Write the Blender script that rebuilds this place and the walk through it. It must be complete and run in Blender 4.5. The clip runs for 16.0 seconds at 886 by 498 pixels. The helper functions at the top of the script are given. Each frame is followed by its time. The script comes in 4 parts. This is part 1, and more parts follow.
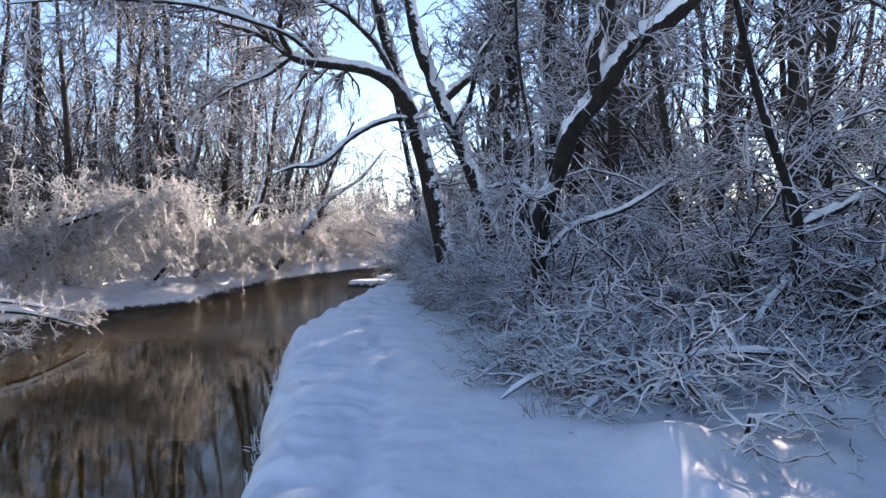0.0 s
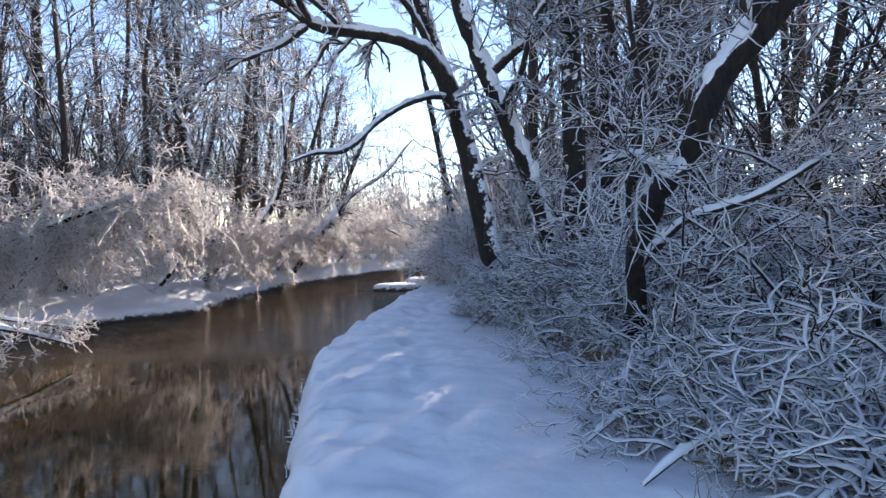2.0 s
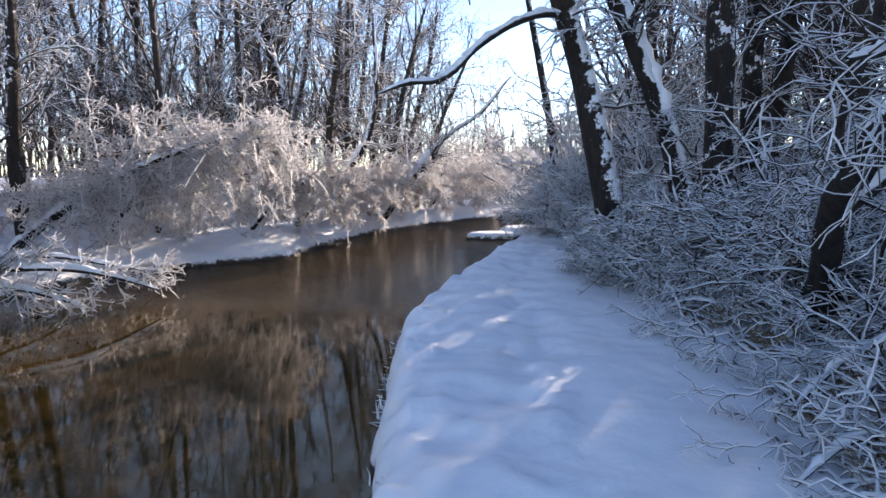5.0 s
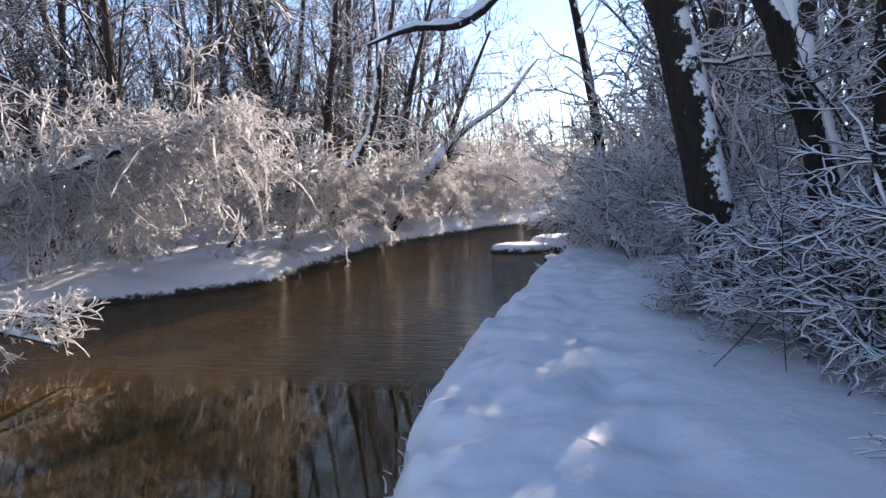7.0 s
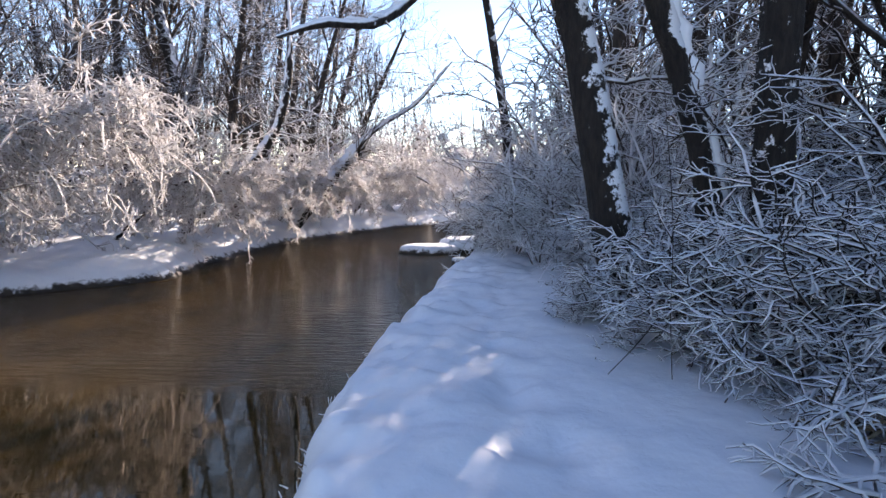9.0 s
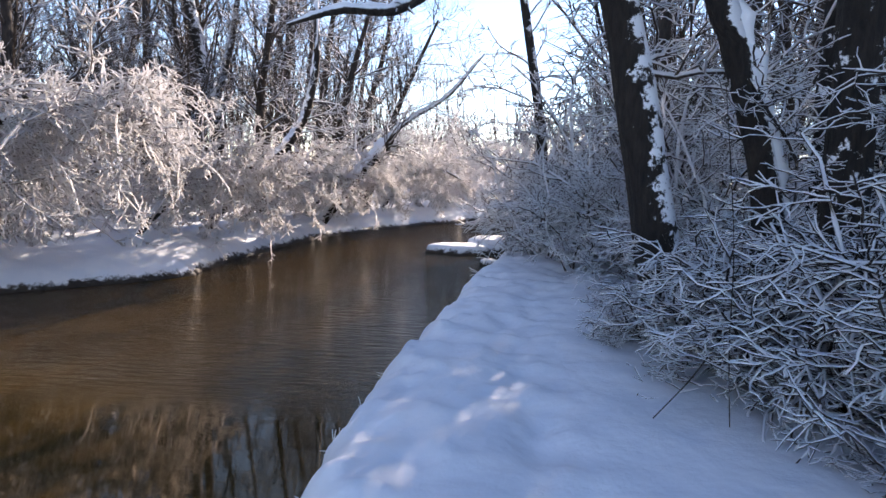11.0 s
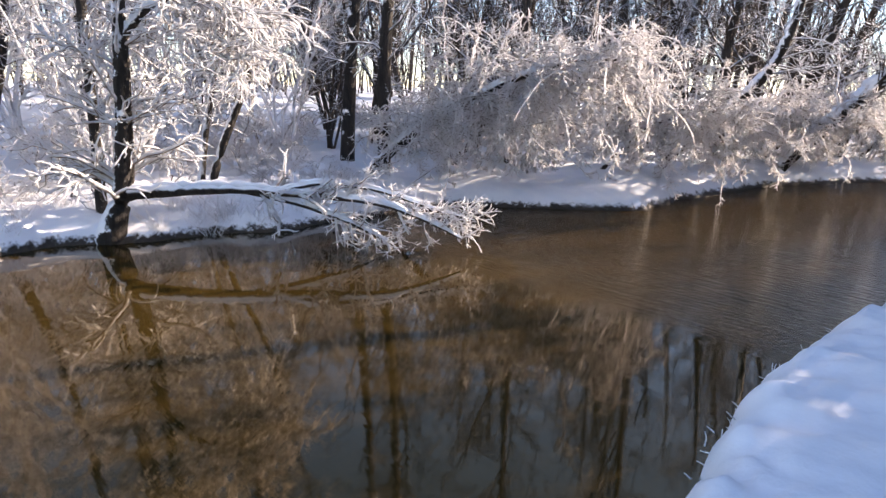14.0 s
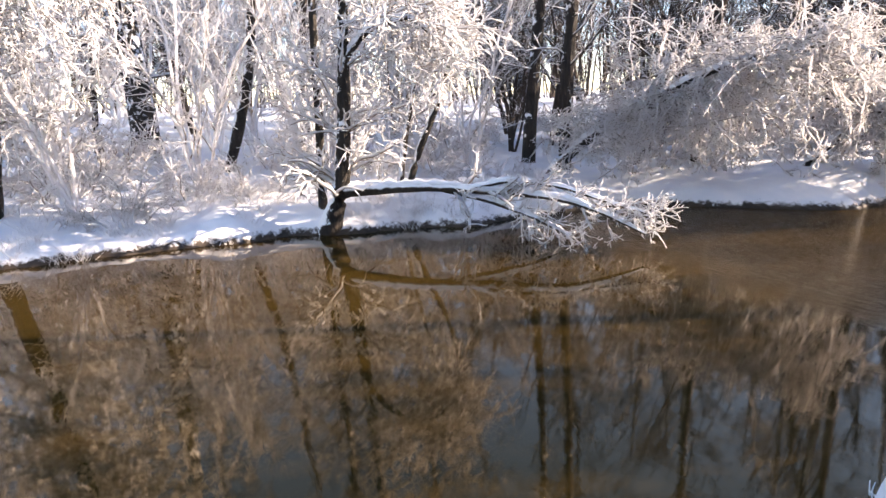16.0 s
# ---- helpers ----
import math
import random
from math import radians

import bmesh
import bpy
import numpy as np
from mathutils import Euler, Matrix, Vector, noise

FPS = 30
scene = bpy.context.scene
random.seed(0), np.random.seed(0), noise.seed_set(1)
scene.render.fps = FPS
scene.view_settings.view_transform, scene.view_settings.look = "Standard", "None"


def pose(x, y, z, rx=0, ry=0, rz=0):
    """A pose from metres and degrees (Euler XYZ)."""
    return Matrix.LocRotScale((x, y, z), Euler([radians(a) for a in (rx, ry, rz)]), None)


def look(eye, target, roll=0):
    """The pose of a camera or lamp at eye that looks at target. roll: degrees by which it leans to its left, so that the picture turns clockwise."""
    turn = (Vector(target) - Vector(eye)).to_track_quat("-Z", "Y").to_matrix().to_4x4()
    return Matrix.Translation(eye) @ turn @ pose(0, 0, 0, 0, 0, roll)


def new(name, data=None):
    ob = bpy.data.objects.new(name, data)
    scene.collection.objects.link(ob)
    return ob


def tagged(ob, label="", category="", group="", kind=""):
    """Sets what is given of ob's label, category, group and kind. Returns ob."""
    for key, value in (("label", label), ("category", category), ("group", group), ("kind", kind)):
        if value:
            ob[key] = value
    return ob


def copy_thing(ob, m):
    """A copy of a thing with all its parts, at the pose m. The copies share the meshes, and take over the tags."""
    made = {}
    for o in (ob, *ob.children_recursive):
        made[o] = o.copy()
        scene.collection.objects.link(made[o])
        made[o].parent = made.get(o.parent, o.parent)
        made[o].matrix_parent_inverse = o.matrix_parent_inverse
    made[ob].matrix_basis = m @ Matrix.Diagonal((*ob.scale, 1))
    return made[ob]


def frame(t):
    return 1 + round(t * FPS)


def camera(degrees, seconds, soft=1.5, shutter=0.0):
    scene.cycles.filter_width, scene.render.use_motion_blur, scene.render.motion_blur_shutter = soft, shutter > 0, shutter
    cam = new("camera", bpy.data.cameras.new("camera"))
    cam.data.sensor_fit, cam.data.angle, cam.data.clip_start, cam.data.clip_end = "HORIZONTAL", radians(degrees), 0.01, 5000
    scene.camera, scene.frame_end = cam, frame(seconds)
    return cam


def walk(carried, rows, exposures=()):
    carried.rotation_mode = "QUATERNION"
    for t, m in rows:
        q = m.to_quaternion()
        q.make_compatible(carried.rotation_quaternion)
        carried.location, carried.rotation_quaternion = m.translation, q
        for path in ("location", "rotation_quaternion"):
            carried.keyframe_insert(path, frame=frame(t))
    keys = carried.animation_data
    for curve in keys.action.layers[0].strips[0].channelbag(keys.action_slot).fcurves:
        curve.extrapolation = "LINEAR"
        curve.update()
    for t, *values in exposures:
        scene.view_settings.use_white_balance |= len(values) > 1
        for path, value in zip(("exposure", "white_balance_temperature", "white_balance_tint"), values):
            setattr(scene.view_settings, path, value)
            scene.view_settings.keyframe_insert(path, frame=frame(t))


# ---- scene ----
cam = camera(73.8, 16.0)
PATH = [
    (0, (0.510, -2.218, 1.816), (0.606, -0.223, 1.722), -0.7),
    (0.5, (0.545, -1.730, 1.830), (0.607, 0.266, 1.726), -2.4),
    (1, (0.450, -1.350, 1.820), (0.493, 0.640, 1.632), 0.4),
    (1.5, (0.279, -0.960, 1.830), (0.336, 1.036, 1.714), -0.2),
    (2, (0.141, -0.612, 1.770), (0.180, 1.386, 1.675), -1.1),
    (2.5, (0.070, -0.240, 1.770), (0.058, 1.758, 1.667), -0.8),
    (3, (-0.025, 0.004, 1.770), (-0.033, 1.999, 1.631), -0.2),
    (3.5, (-0.077, 0.175, 1.777), (-0.279, 2.154, 1.578), -0.0),
    (4, (-0.086, 0.214, 1.79), (-0.354, 2.182, 1.561), -1.3),
    (4.5, (-0.053, 0.246, 1.783), (-0.303, 2.209, 1.492), -0.7),
    (4.7, (-0.05, 0.269, 1.748), (-0.305, 2.233, 1.465), -0.6),
    (6.8, (-0.464, 2.686, 1.626), (-0.815, 4.64, 1.386), -3.1),
    (7, (-0.491, 2.851, 1.587), (-0.805, 4.811, 1.338), -2.1),
    (7.5, (-0.5, 2.896, 1.578), (-0.782, 4.857, 1.305), -0.9),
    (8, (-0.502, 2.89, 1.577), (-0.757, 4.849, 1.265), -0.5),
    (8.5, (-0.491, 2.871, 1.583), (-0.628, 4.845, 1.292), 0.3),
    (8.7, (-0.492, 2.869, 1.604), (-0.499, 4.852, 1.344), 0.8),
    (10.8, (-0.444, 3.398, 1.692), (-0.488, 5.378, 1.417), 2.0),
    (11, (-0.443, 3.37, 1.711), (-0.554, 5.346, 1.424), 1.6),
    (11.5, (-0.455, 3.31, 1.73), (-0.699, 5.265, 1.387), 2.9),
    (12, (-0.458, 3.075, 1.755), (-0.977, 4.969, 1.378), 3.3),
    (12.5, (-0.444, 2.845, 1.823), (-1.161, 4.657, 1.374), 1.9),
    (13, (-0.443, 2.783, 1.851), (-1.368, 4.472, 1.314), 0.5),
    (13.5, (-0.389, 2.574, 1.869), (-1.511, 4.139, 1.329), 1.4),
    (14, (-0.339, 2.517, 1.875), (-1.679, 3.905, 1.346), 1.0),
    (14.5, (-0.293, 2.625, 1.881), (-1.791, 3.842, 1.356), -0.1),
    (15, (-0.303, 2.602, 1.88), (-1.882, 3.712, 1.355), -0.9),
    (15.5, (-0.187, 2.351, 1.863), (-1.817, 3.391, 1.353), -1.4),
    (16, (-0.079, 2.107, 1.839), (-1.772, 3.046, 1.336), -2.1),
]
walk(cam, [(t, look(eye, target, roll)) for t, eye, target, roll in PATH], [(0, 1.55, 6500, 17), (3, 1.68, 6500, 17), (4.7, 1.68, 6500, 17), (6.8, 1.5, 6600, 19), (7.5, 1.72, 6600, 19), (11, 1.78, 6600, 19), (13, 1.85, 6650, 19), (16, 2.27, 7100, 19)])

# ---- light ----
SUN_AZ, SUN_EL = radians(25.0), radians(22.0)
sun_way = Vector((math.sin(SUN_AZ) * math.cos(SUN_EL), math.cos(SUN_AZ) * math.cos(SUN_EL), math.sin(SUN_EL)))
world = bpy.data.worlds.new("winter_sky")
scene.world = world
world.use_nodes = True
wn, wl = world.node_tree.nodes, world.node_tree.links
sky = wn.new("ShaderNodeTexSky")
sky.sky_type, sky.sun_disc = "NISHITA", False
sky.sun_elevation, sky.sun_rotation = SUN_EL, SUN_AZ
sky.air_density, sky.dust_density, sky.ozone_density = 0.8, 0.0, 1.4
wn["Background"].inputs["Strength"].default_value = 0.1
wl.new(sky.outputs[0], wn["Background"].inputs["Color"])
sun_data = bpy.data.lights.new("sun", "SUN")
sun_data.energy, sun_data.angle, sun_data.color = 5.0, radians(0.6), (1.0, 0.86, 0.7)
sun = new("sun", sun_data)
sun.matrix_world = look(sun_way * 90, (0, 0, 0))


# ---- materials ----
def material(name):
    m = bpy.data.materials.new(name)
    m.use_nodes = True
    nt = m.node_tree
    nt.nodes.clear()
    out = nt.nodes.new("ShaderNodeOutputMaterial")
    return m, nt, out


def node(nt, kind, **values):
    n = nt.nodes.new(kind)
    for key, value in values.items():
        n.inputs[key.replace("_", " ")].default_value = value
    return n


def noise_node(nt, scale, detail=4.0, rough=0.55, stretch=None):
    co = nt.nodes.new("ShaderNodeTexCoord")
    n = node(nt, "ShaderNodeTexNoise", Scale=scale, Detail=detail, Roughness=rough)
    if stretch:
        mp = nt.nodes.new("ShaderNodeMapping")
        mp.inputs["Scale"].default_value = stretch
        nt.links.new(co.outputs["Object"], mp.inputs["Vector"])
        nt.links.new(mp.outputs[0], n.inputs["Vector"])
    else:
        nt.links.new(co.outputs["Object"], n.inputs["Vector"])
    return n


def ramp(nt, source, stops):
    r = nt.nodes.new("ShaderNodeValToRGB")
    while len(r.color_ramp.elements) < len(stops):
        r.color_ramp.elements.new(0.5)
    for e, (at, colour) in zip(r.color_ramp.elements, stops):
        e.position, e.color = at, (*colour, 1)
    nt.links.new(source, r.inputs[0])
    return r


def calc(nt, op, a, b):
    n = nt.nodes.new("ShaderNodeMath")
    n.operation = op
    for slot, v in ((0, a), (1, b)):
        if isinstance(v, (int, float)):
            n.inputs[slot].default_value = v
        else:
            nt.links.new(v, n.inputs[slot])
    return n.outputs[0]


def bump(nt, height, strength, distance):
    b = node(nt, "ShaderNodeBump", Strength=strength, Distance=distance)
    nt.links.new(height, b.inputs["Height"])
    return b.outputs[0]


def snow_shader(nt, thin=0.0):
    """Snow with a soft grain; thin rime lets some light through."""
    n = noise_node(nt, 3.0, 6.0)
    col = ramp(nt, n.outputs[0], [(0.3, (0.80, 0.83, 0.88)), (0.7, (0.90, 0.91, 0.93))])
    d = node(nt, "ShaderNodeBsdfPrincipled", Roughness=0.65)
    d.inputs["Specular IOR Level"].default_value = 0.25
    nt.links.new(col.outputs[0], d.inputs["Base Color"])
    if not thin:
        return d
    t = nt.nodes.new("ShaderNodeBsdfTranslucent")
    t.inputs["Color"].default_value = (0.95, 0.93, 0.93, 1)
    mix = nt.nodes.new("ShaderNodeMixShader")
    mix.inputs[0].default_value = thin
    nt.links.new(d.outputs[0], mix.inputs[1])
    nt.links.new(t.outputs[0], mix.inputs[2])
    return mix


def snowy_bark(name, dark, light, low, high, scale=22.0, thin=0.0, grain=(1, 1, 0.22)):
    """Bark with snow lying where it faces the sky: low and high bound the slope at which the snow begins."""
    m, nt, out = material(name)
    n = noise_node(nt, scale, 6.0, 0.65, grain)
    col = ramp(nt, n.outputs[0], [(0.3, dark), (0.72, light)])
    b = node(nt, "ShaderNodeBsdfPrincipled", Roughness=0.85)
    nt.links.new(col.outputs[0], b.inputs["Base Color"])
    nt.links.new(bump(nt, n.outputs[0], 1.0, 0.09), b.inputs["Normal"])
    s = snow_shader(nt, thin)
    geo = nt.nodes.new("ShaderNodeNewGeometry")
    xyz = nt.nodes.new("ShaderNodeSeparateXYZ")
    nt.links.new(geo.outputs["Normal"], xyz.inputs[0])
    patch = noise_node(nt, 6.0, 5.0, 0.7)
    lean = calc(nt, "ADD", xyz.outputs["Z"], calc(nt, "MULTIPLY", calc(nt, "SUBTRACT", patch.outputs[0], 0.5), 1.3))
    mr = nt.nodes.new("ShaderNodeMapRange")
    mr.inputs["From Min"].default_value, mr.inputs["From Max"].default_value = low, high
    nt.links.new(lean, mr.inputs["Value"])
    mix = nt.nodes.new("ShaderNodeMixShader")
    nt.links.new(mr.outputs[0], mix.inputs[0])
    nt.links.new(b.outputs[0], mix.inputs[1])
    nt.links.new(s.outputs[0], mix.inputs[2])
    nt.links.new(mix.outputs[0], out.inputs[0])
    return m


BARK = snowy_bark("dark_bark", (0.006, 0.005, 0.004), (0.045, 0.034, 0.026), 0.1, 0.16)
BARK_FAR = snowy_bark("grey_brown_bark", (0.025, 0.019, 0.015), (0.085, 0.065, 0.05), 0.5, 0.75)
LIMB = snowy_bark("snowy_limb", (0.012, 0.009, 0.007), (0.06, 0.045, 0.034), 0.0, 0.25)
TWIG = snowy_bark("snow_laden_twig", (0.03, 0.021, 0.016), (0.085, 0.06, 0.045), -0.45, -0.05, 40.0, 0.3)
RIME = snowy_bark("frosted_twig", (0.16, 0.12, 0.09), (0.34, 0.27, 0.2), -0.85, -0.4, 40.0, 0.5)
BARE = snowy_bark("bare_twig", (0.03, 0.022, 0.017), (0.1, 0.075, 0.058), 0.35, 0.7, 30.0, 0.15)
SPRAY = snowy_bark("frosted_spray", (0.14, 0.115, 0.1), (0.34, 0.285, 0.24), -0.8, -0.3, 40.0, 0.68)
LADEN = snowy_bark("snow_bent_twig", (0.022, 0.016, 0.013), (0.07, 0.05, 0.038), -0.2, 0.02, 40.0, 0.2)
HEAVY = snowy_bark("heavily_snowed_twig", (0.03, 0.021, 0.016), (0.085, 0.06, 0.045), -0.5, -0.2, 40.0, 0.25)


def make_snow():
    m, nt, out = material("snow")
    s = snow_shader(nt)
    a, c = noise_node(nt, 9.0, 8.0, 0.6), noise_node(nt, 70.0, 3.0)
    h = calc(nt, "ADD", a.outputs[0], calc(nt, "MULTIPLY", c.outputs[0], 0.04))
    nt.links.new(bump(nt, h, 0.35, 0.05), s.inputs["Normal"])
    nt.links.new(s.outputs[0], out.inputs[0])
    return m


def make_ground():
    """Snow, with bare wet soil in the cut of the bank just above the water."""
    m, nt, out = material("snow_over_soil")
    s = snow_shader(nt)
    a, c = noise_node(nt, 5.0, 7.0, 0.58), noise_node(nt, 60.0, 3.0)
    h = calc(nt, "ADD", a.outputs[0], calc(nt, "MULTIPLY", c.outputs[0], 0.04))
    nt.links.new(bump(nt, h, 0.32, 0.045), s.inputs["Normal"])
    soil = node(nt, "ShaderNodeBsdfPrincipled", Roughness=0.7)
    n = noise_node(nt, 12.0, 6.0)
    col = ramp(nt, n.outputs[0], [(0.3, (0.012, 0.009, 0.006)), (0.7, (0.05, 0.035, 0.022))])
    nt.links.new(col.outputs[0], soil.inputs["Base Color"])
    geo = nt.nodes.new("ShaderNodeNewGeometry")
    xyz = nt.nodes.new("ShaderNodeSeparateXYZ")
    nt.links.new(geo.outputs["Position"], xyz.inputs[0])
    ragged = noise_node(nt, 9.0, 8.0, 0.75)
    level = calc(nt, "ADD", xyz.outputs["Z"], calc(nt, "MULTIPLY", calc(nt, "SUBTRACT", ragged.outputs[0], 0.5), 0.32))
    mr = nt.nodes.new("ShaderNodeMapRange")
    mr.inputs["From Min"].default_value, mr.inputs["From Max"].default_value = 0.05, 0.1
    nt.links.new(level, mr.inputs["Value"])
    mix = nt.nodes.new("ShaderNodeMixShader")
    nt.links.new(mr.outputs[0], mix.inputs[0])
    nt.links.new(soil.outputs[0], mix.inputs[1])
    nt.links.new(s.outputs[0], mix.inputs[2])
    nt.links.new(mix.outputs[0], out.inputs[0])
    return m


def make_water():
    m, nt, out = material("brown_river_water")
    b = node(nt, "ShaderNodeBsdfPrincipled", Roughness=0.02, IOR=1.42)
    n = noise_node(nt, 0.35, 4.0)
    col = ramp(nt, n.outputs[0], [(0.3, (0.026, 0.0165, 0.0038)), (0.75, (0.046, 0.0295, 0.0068))])
    nt.links.new(col.outputs[0], b.inputs["Base Color"])
    b.inputs["Specular IOR Level"].default_value = 1.0
    b.inputs["Specular Tint"].default_value = (1.0, 0.64, 0.24, 1)
    slow = noise_node(nt, 1.6, 3.0, 0.5, (1.0, 1.6, 1.0))
    fine = noise_node(nt, 5.0, 4.0, 0.55, (0.7, 3.6, 1.0))
    geo = nt.nodes.new("ShaderNodeNewGeometry")
    xyz = nt.nodes.new("ShaderNodeSeparateXYZ")
    nt.links.new(geo.outputs["Position"], xyz.inputs[0])
    # the run over shallows upstream is broken by ripples, the pool is smooth
    run = nt.nodes.new("ShaderNodeMapRange")
    run.inputs["From Min"].default_value, run.inputs["From Max"].default_value = 7.0, 11.0
    run.inputs["To Min"].default_value = 0.005
    nt.links.new(xyz.outputs["Y"], run.inputs["Value"])
    h = calc(nt, "ADD", calc(nt, "MULTIPLY", slow.outputs[0], calc(nt, "ADD", calc(nt, "MULTIPLY", run.outputs[0], 0.3), 0.006)), calc(nt, "MULTIPLY", fine.outputs[0], run.outputs[0]))
    nt.links.new(bump(nt, h, 0.9, 0.085), b.inputs["Normal"])
    nt.links.new(b.outputs[0], out.inputs[0])
    return m


def make_plain(name, dark, light, scale, rough=0.8):
    m, nt, out = material(name)
    b = node(nt, "ShaderNodeBsdfPrincipled", Roughness=rough)
    n = noise_node(nt, scale, 5.0)
    nt.links.new(ramp(nt, n.outputs[0], [(0.3, dark), (0.7, light)]).outputs[0], b.inputs["Base Color"])
    nt.links.new(b.outputs[0], out.inputs[0])
    return m


SNOW, GROUND, WATER = make_snow(), make_ground(), make_water()
STALK = make_plain("dark_stalk", (0.015, 0.011, 0.008), (0.05, 0.038, 0.028), 25.0)
STRAW = make_plain("dry_grass", (0.16, 0.11, 0.06), (0.36, 0.28, 0.18), 20.0)


# ---- shaping helpers ----
class Tubes:
    """Collects tapered tubes along paths into one mesh."""

    def __init__(self):
        self.co, self.quads, self.count = [], [], 0

    def add(self, points, radii, sides=4):
        p, r = np.asarray(points, float), np.asarray(radii, float)
        k = len(p)
        t = np.gradient(p, axis=0)
        t /= np.linalg.norm(t, axis=1)[:, None] + 1e-9
        ref = np.where(np.abs(t[:, 2:3]) > 0.93, (0.0, 1.0, 0.0), (0.0, 0.0, 1.0))
        u = np.cross(t, ref)
        u /= np.linalg.norm(u, axis=1)[:, None] + 1e-9
        v = np.cross(u, t)
        a = np.pi / 2 + np.arange(sides) * 2 * np.pi / sides
        ring = p[:, None] + r[:, None, None] * (np.cos(a)[None, :, None] * u[:, None] + np.sin(a)[None, :, None] * v[:, None])
        base = self.count + np.arange(k - 1)[:, None] * sides
        i, j = np.arange(sides), (np.arange(sides) + 1) % sides
        self.quads.append(np.stack([base + i, base + j, base + sides + j, base + sides + i], -1).reshape(-1, 4))
        self.co.append(ring.reshape(-1, 3))
        self.count += k * sides

    def mesh(self, name, mat):
        return quad_mesh(name, np.concatenate(self.co), np.concatenate(self.quads), mat)


def quad_mesh(name, co, quads, mat):
    me = bpy.data.meshes.new(name)
    me.vertices.add(len(co))
    me.vertices.foreach_set("co", np.ascontiguousarray(co, dtype=np.float32).ravel())
    me.loops.add(len(quads) * 4)
    me.loops.foreach_set("vertex_index", np.ascontiguousarray(quads, dtype=np.int32).ravel())
    me.polygons.add(len(quads))
    me.polygons.foreach_set("loop_start", np.arange(0, len(quads) * 4, 4, dtype=np.int32))
    me.update(calc_edges=True)
    me.polygons.foreach_set("use_smooth", np.ones(len(quads), dtype=bool))
    me.materials.append(mat)
    me.validate()
    return me


def part(name, me, parent, label=""):
    ob = new(name, me)
    ob.parent = parent
    return tagged(ob, label)


def thing(name, place, label, category, group=""):
    ob = new(name)
    ob.location = place
    ob.empty_display_size = 0.2
    return tagged(ob, label, category, group)


def unit(v):
    return v / (np.linalg.norm(v) + 1e-9)


def turned(rng, d, angle):
    """A way that leaves d by the given angle, to a random side."""
    side = unit(np.cross(d, rng.normal(size=3)))
    return unit(d * math.cos(angle) + side * math.sin(angle))


def stem(rng, p, d, length, steps, wobble, sag):
    """A wandering path; sag pulls it down, or up where negative."""
    pts, step = [p], length / steps
    for w in rng.normal(size=(steps, 3)) * wobble:
        d = unit(d + w + (0, 0, -sag * step))
        p = p + d * step
        pts.append(p)
    return np.array(pts)


def ways(pts):
    return np.gradient(pts, axis=0)


FLOOR, FLAT = 0.0065, 1.0


def spread(tubes, rng, pts, radii, levels, low=0.2):
    """Grows side shoots on a path. levels: rows of (shoots, least length, most length, radius share, angle, wobble, sag, sides, steps)."""
    if not levels:
        return
    shoots, l0, l1, share, angle, wobble, sag, sides, steps = levels[0]
    dirs = ways(pts)
    for f in rng.uniform(low, 1.0, shoots):
        x = f * (len(pts) - 1)
        i = min(int(x), len(pts) - 2)
        at = pts[i] + (pts[i + 1] - pts[i]) * (x - i)
        r0 = max((radii[i] + (radii[i + 1] - radii[i]) * (x - i)) * share, FLOOR)
        way = turned(rng, unit(dirs[i]), angle * rng.uniform(0.7, 1.3))
        way = unit(way * (1, 1, FLAT))
        path = stem(rng, at, way, rng.uniform(l0, l1) * (1.1 - 0.5 * f), steps, wobble, sag)
        rr = np.linspace(r0, max(r0 * 0.45, FLOOR * 0.55), len(path))
        tubes.add(path, rr, sides)
        spread(tubes, rng, path, rr, levels[1:], 0.15)


def smooth_path(points, steps):
    """A rounded path through a few key places."""
    p = np.array(points, float)
    s = np.linspace(0, len(p) - 1, steps)
    q = np.stack([np.interp(s, np.arange(len(p)), p[:, n]) for n in range(p.shape[1])], -1)
    for _ in range(2):
        q[1:-1] = (q[:-2] + 2 * q[1:-1] + q[2:]) / 4
    return q


def limb(tubes, rng, keys, rough=0.12, sides=12, steps=22):
    """A limb through rows of x, y, z, radius, with an uneven skin; returns path and radii."""
    q = smooth_path(keys, steps)
    r = q[:, 3] * (1 + rough * rng.normal(size=len(q)))
    tubes.add(q[:, :3], r, sides)
    return q[:, :3], q[:, 3]


def snow_cap(rng, path, radii, gap=0.12, load=0.0):
    """Snow lying along the top of a limb, broken here and there."""
    t = Tubes()
    n = max(8, int(len(path) * 2.2))
    s = np.linspace(0, len(path) - 1, n)
    p = np.stack([np.interp(s, np.arange(len(path)), path[:, i]) for i in range(3)], -1)
    r = np.interp(s, np.arange(len(path)), radii)
    flat = np.clip(1.45 - np.abs(unit_rows(ways(p))[:, 2]) ** 2, 0.62, 1)
    lump = np.clip(0.85 + 0.28 * rng.normal(size=n), 0.35, 1.4) * np.where(rng.random(n) < gap, 0.35, 1)
    along = unit_rows(ways(p))
    over = unit_rows(np.array((0.0, 0.0, 1.0)) - along * along[:, 2:3])
    thick = np.minimum(0.014, r * 0.5) + load
    fade = np.clip(np.minimum(np.arange(n), np.arange(n)[::-1]) / 3.0, 0.12, 1.0)
    p = p + over * (r * 0.62 + thick * fade)[:, None]
    t.add(p, (r * 0.62 + thick) * flat * lump * fade, 8)
    return t.mesh("snow", SNOW)


def unit_rows(a):
    return a / (np.linalg.norm(a, axis=1)[:, None] + 1e-9)


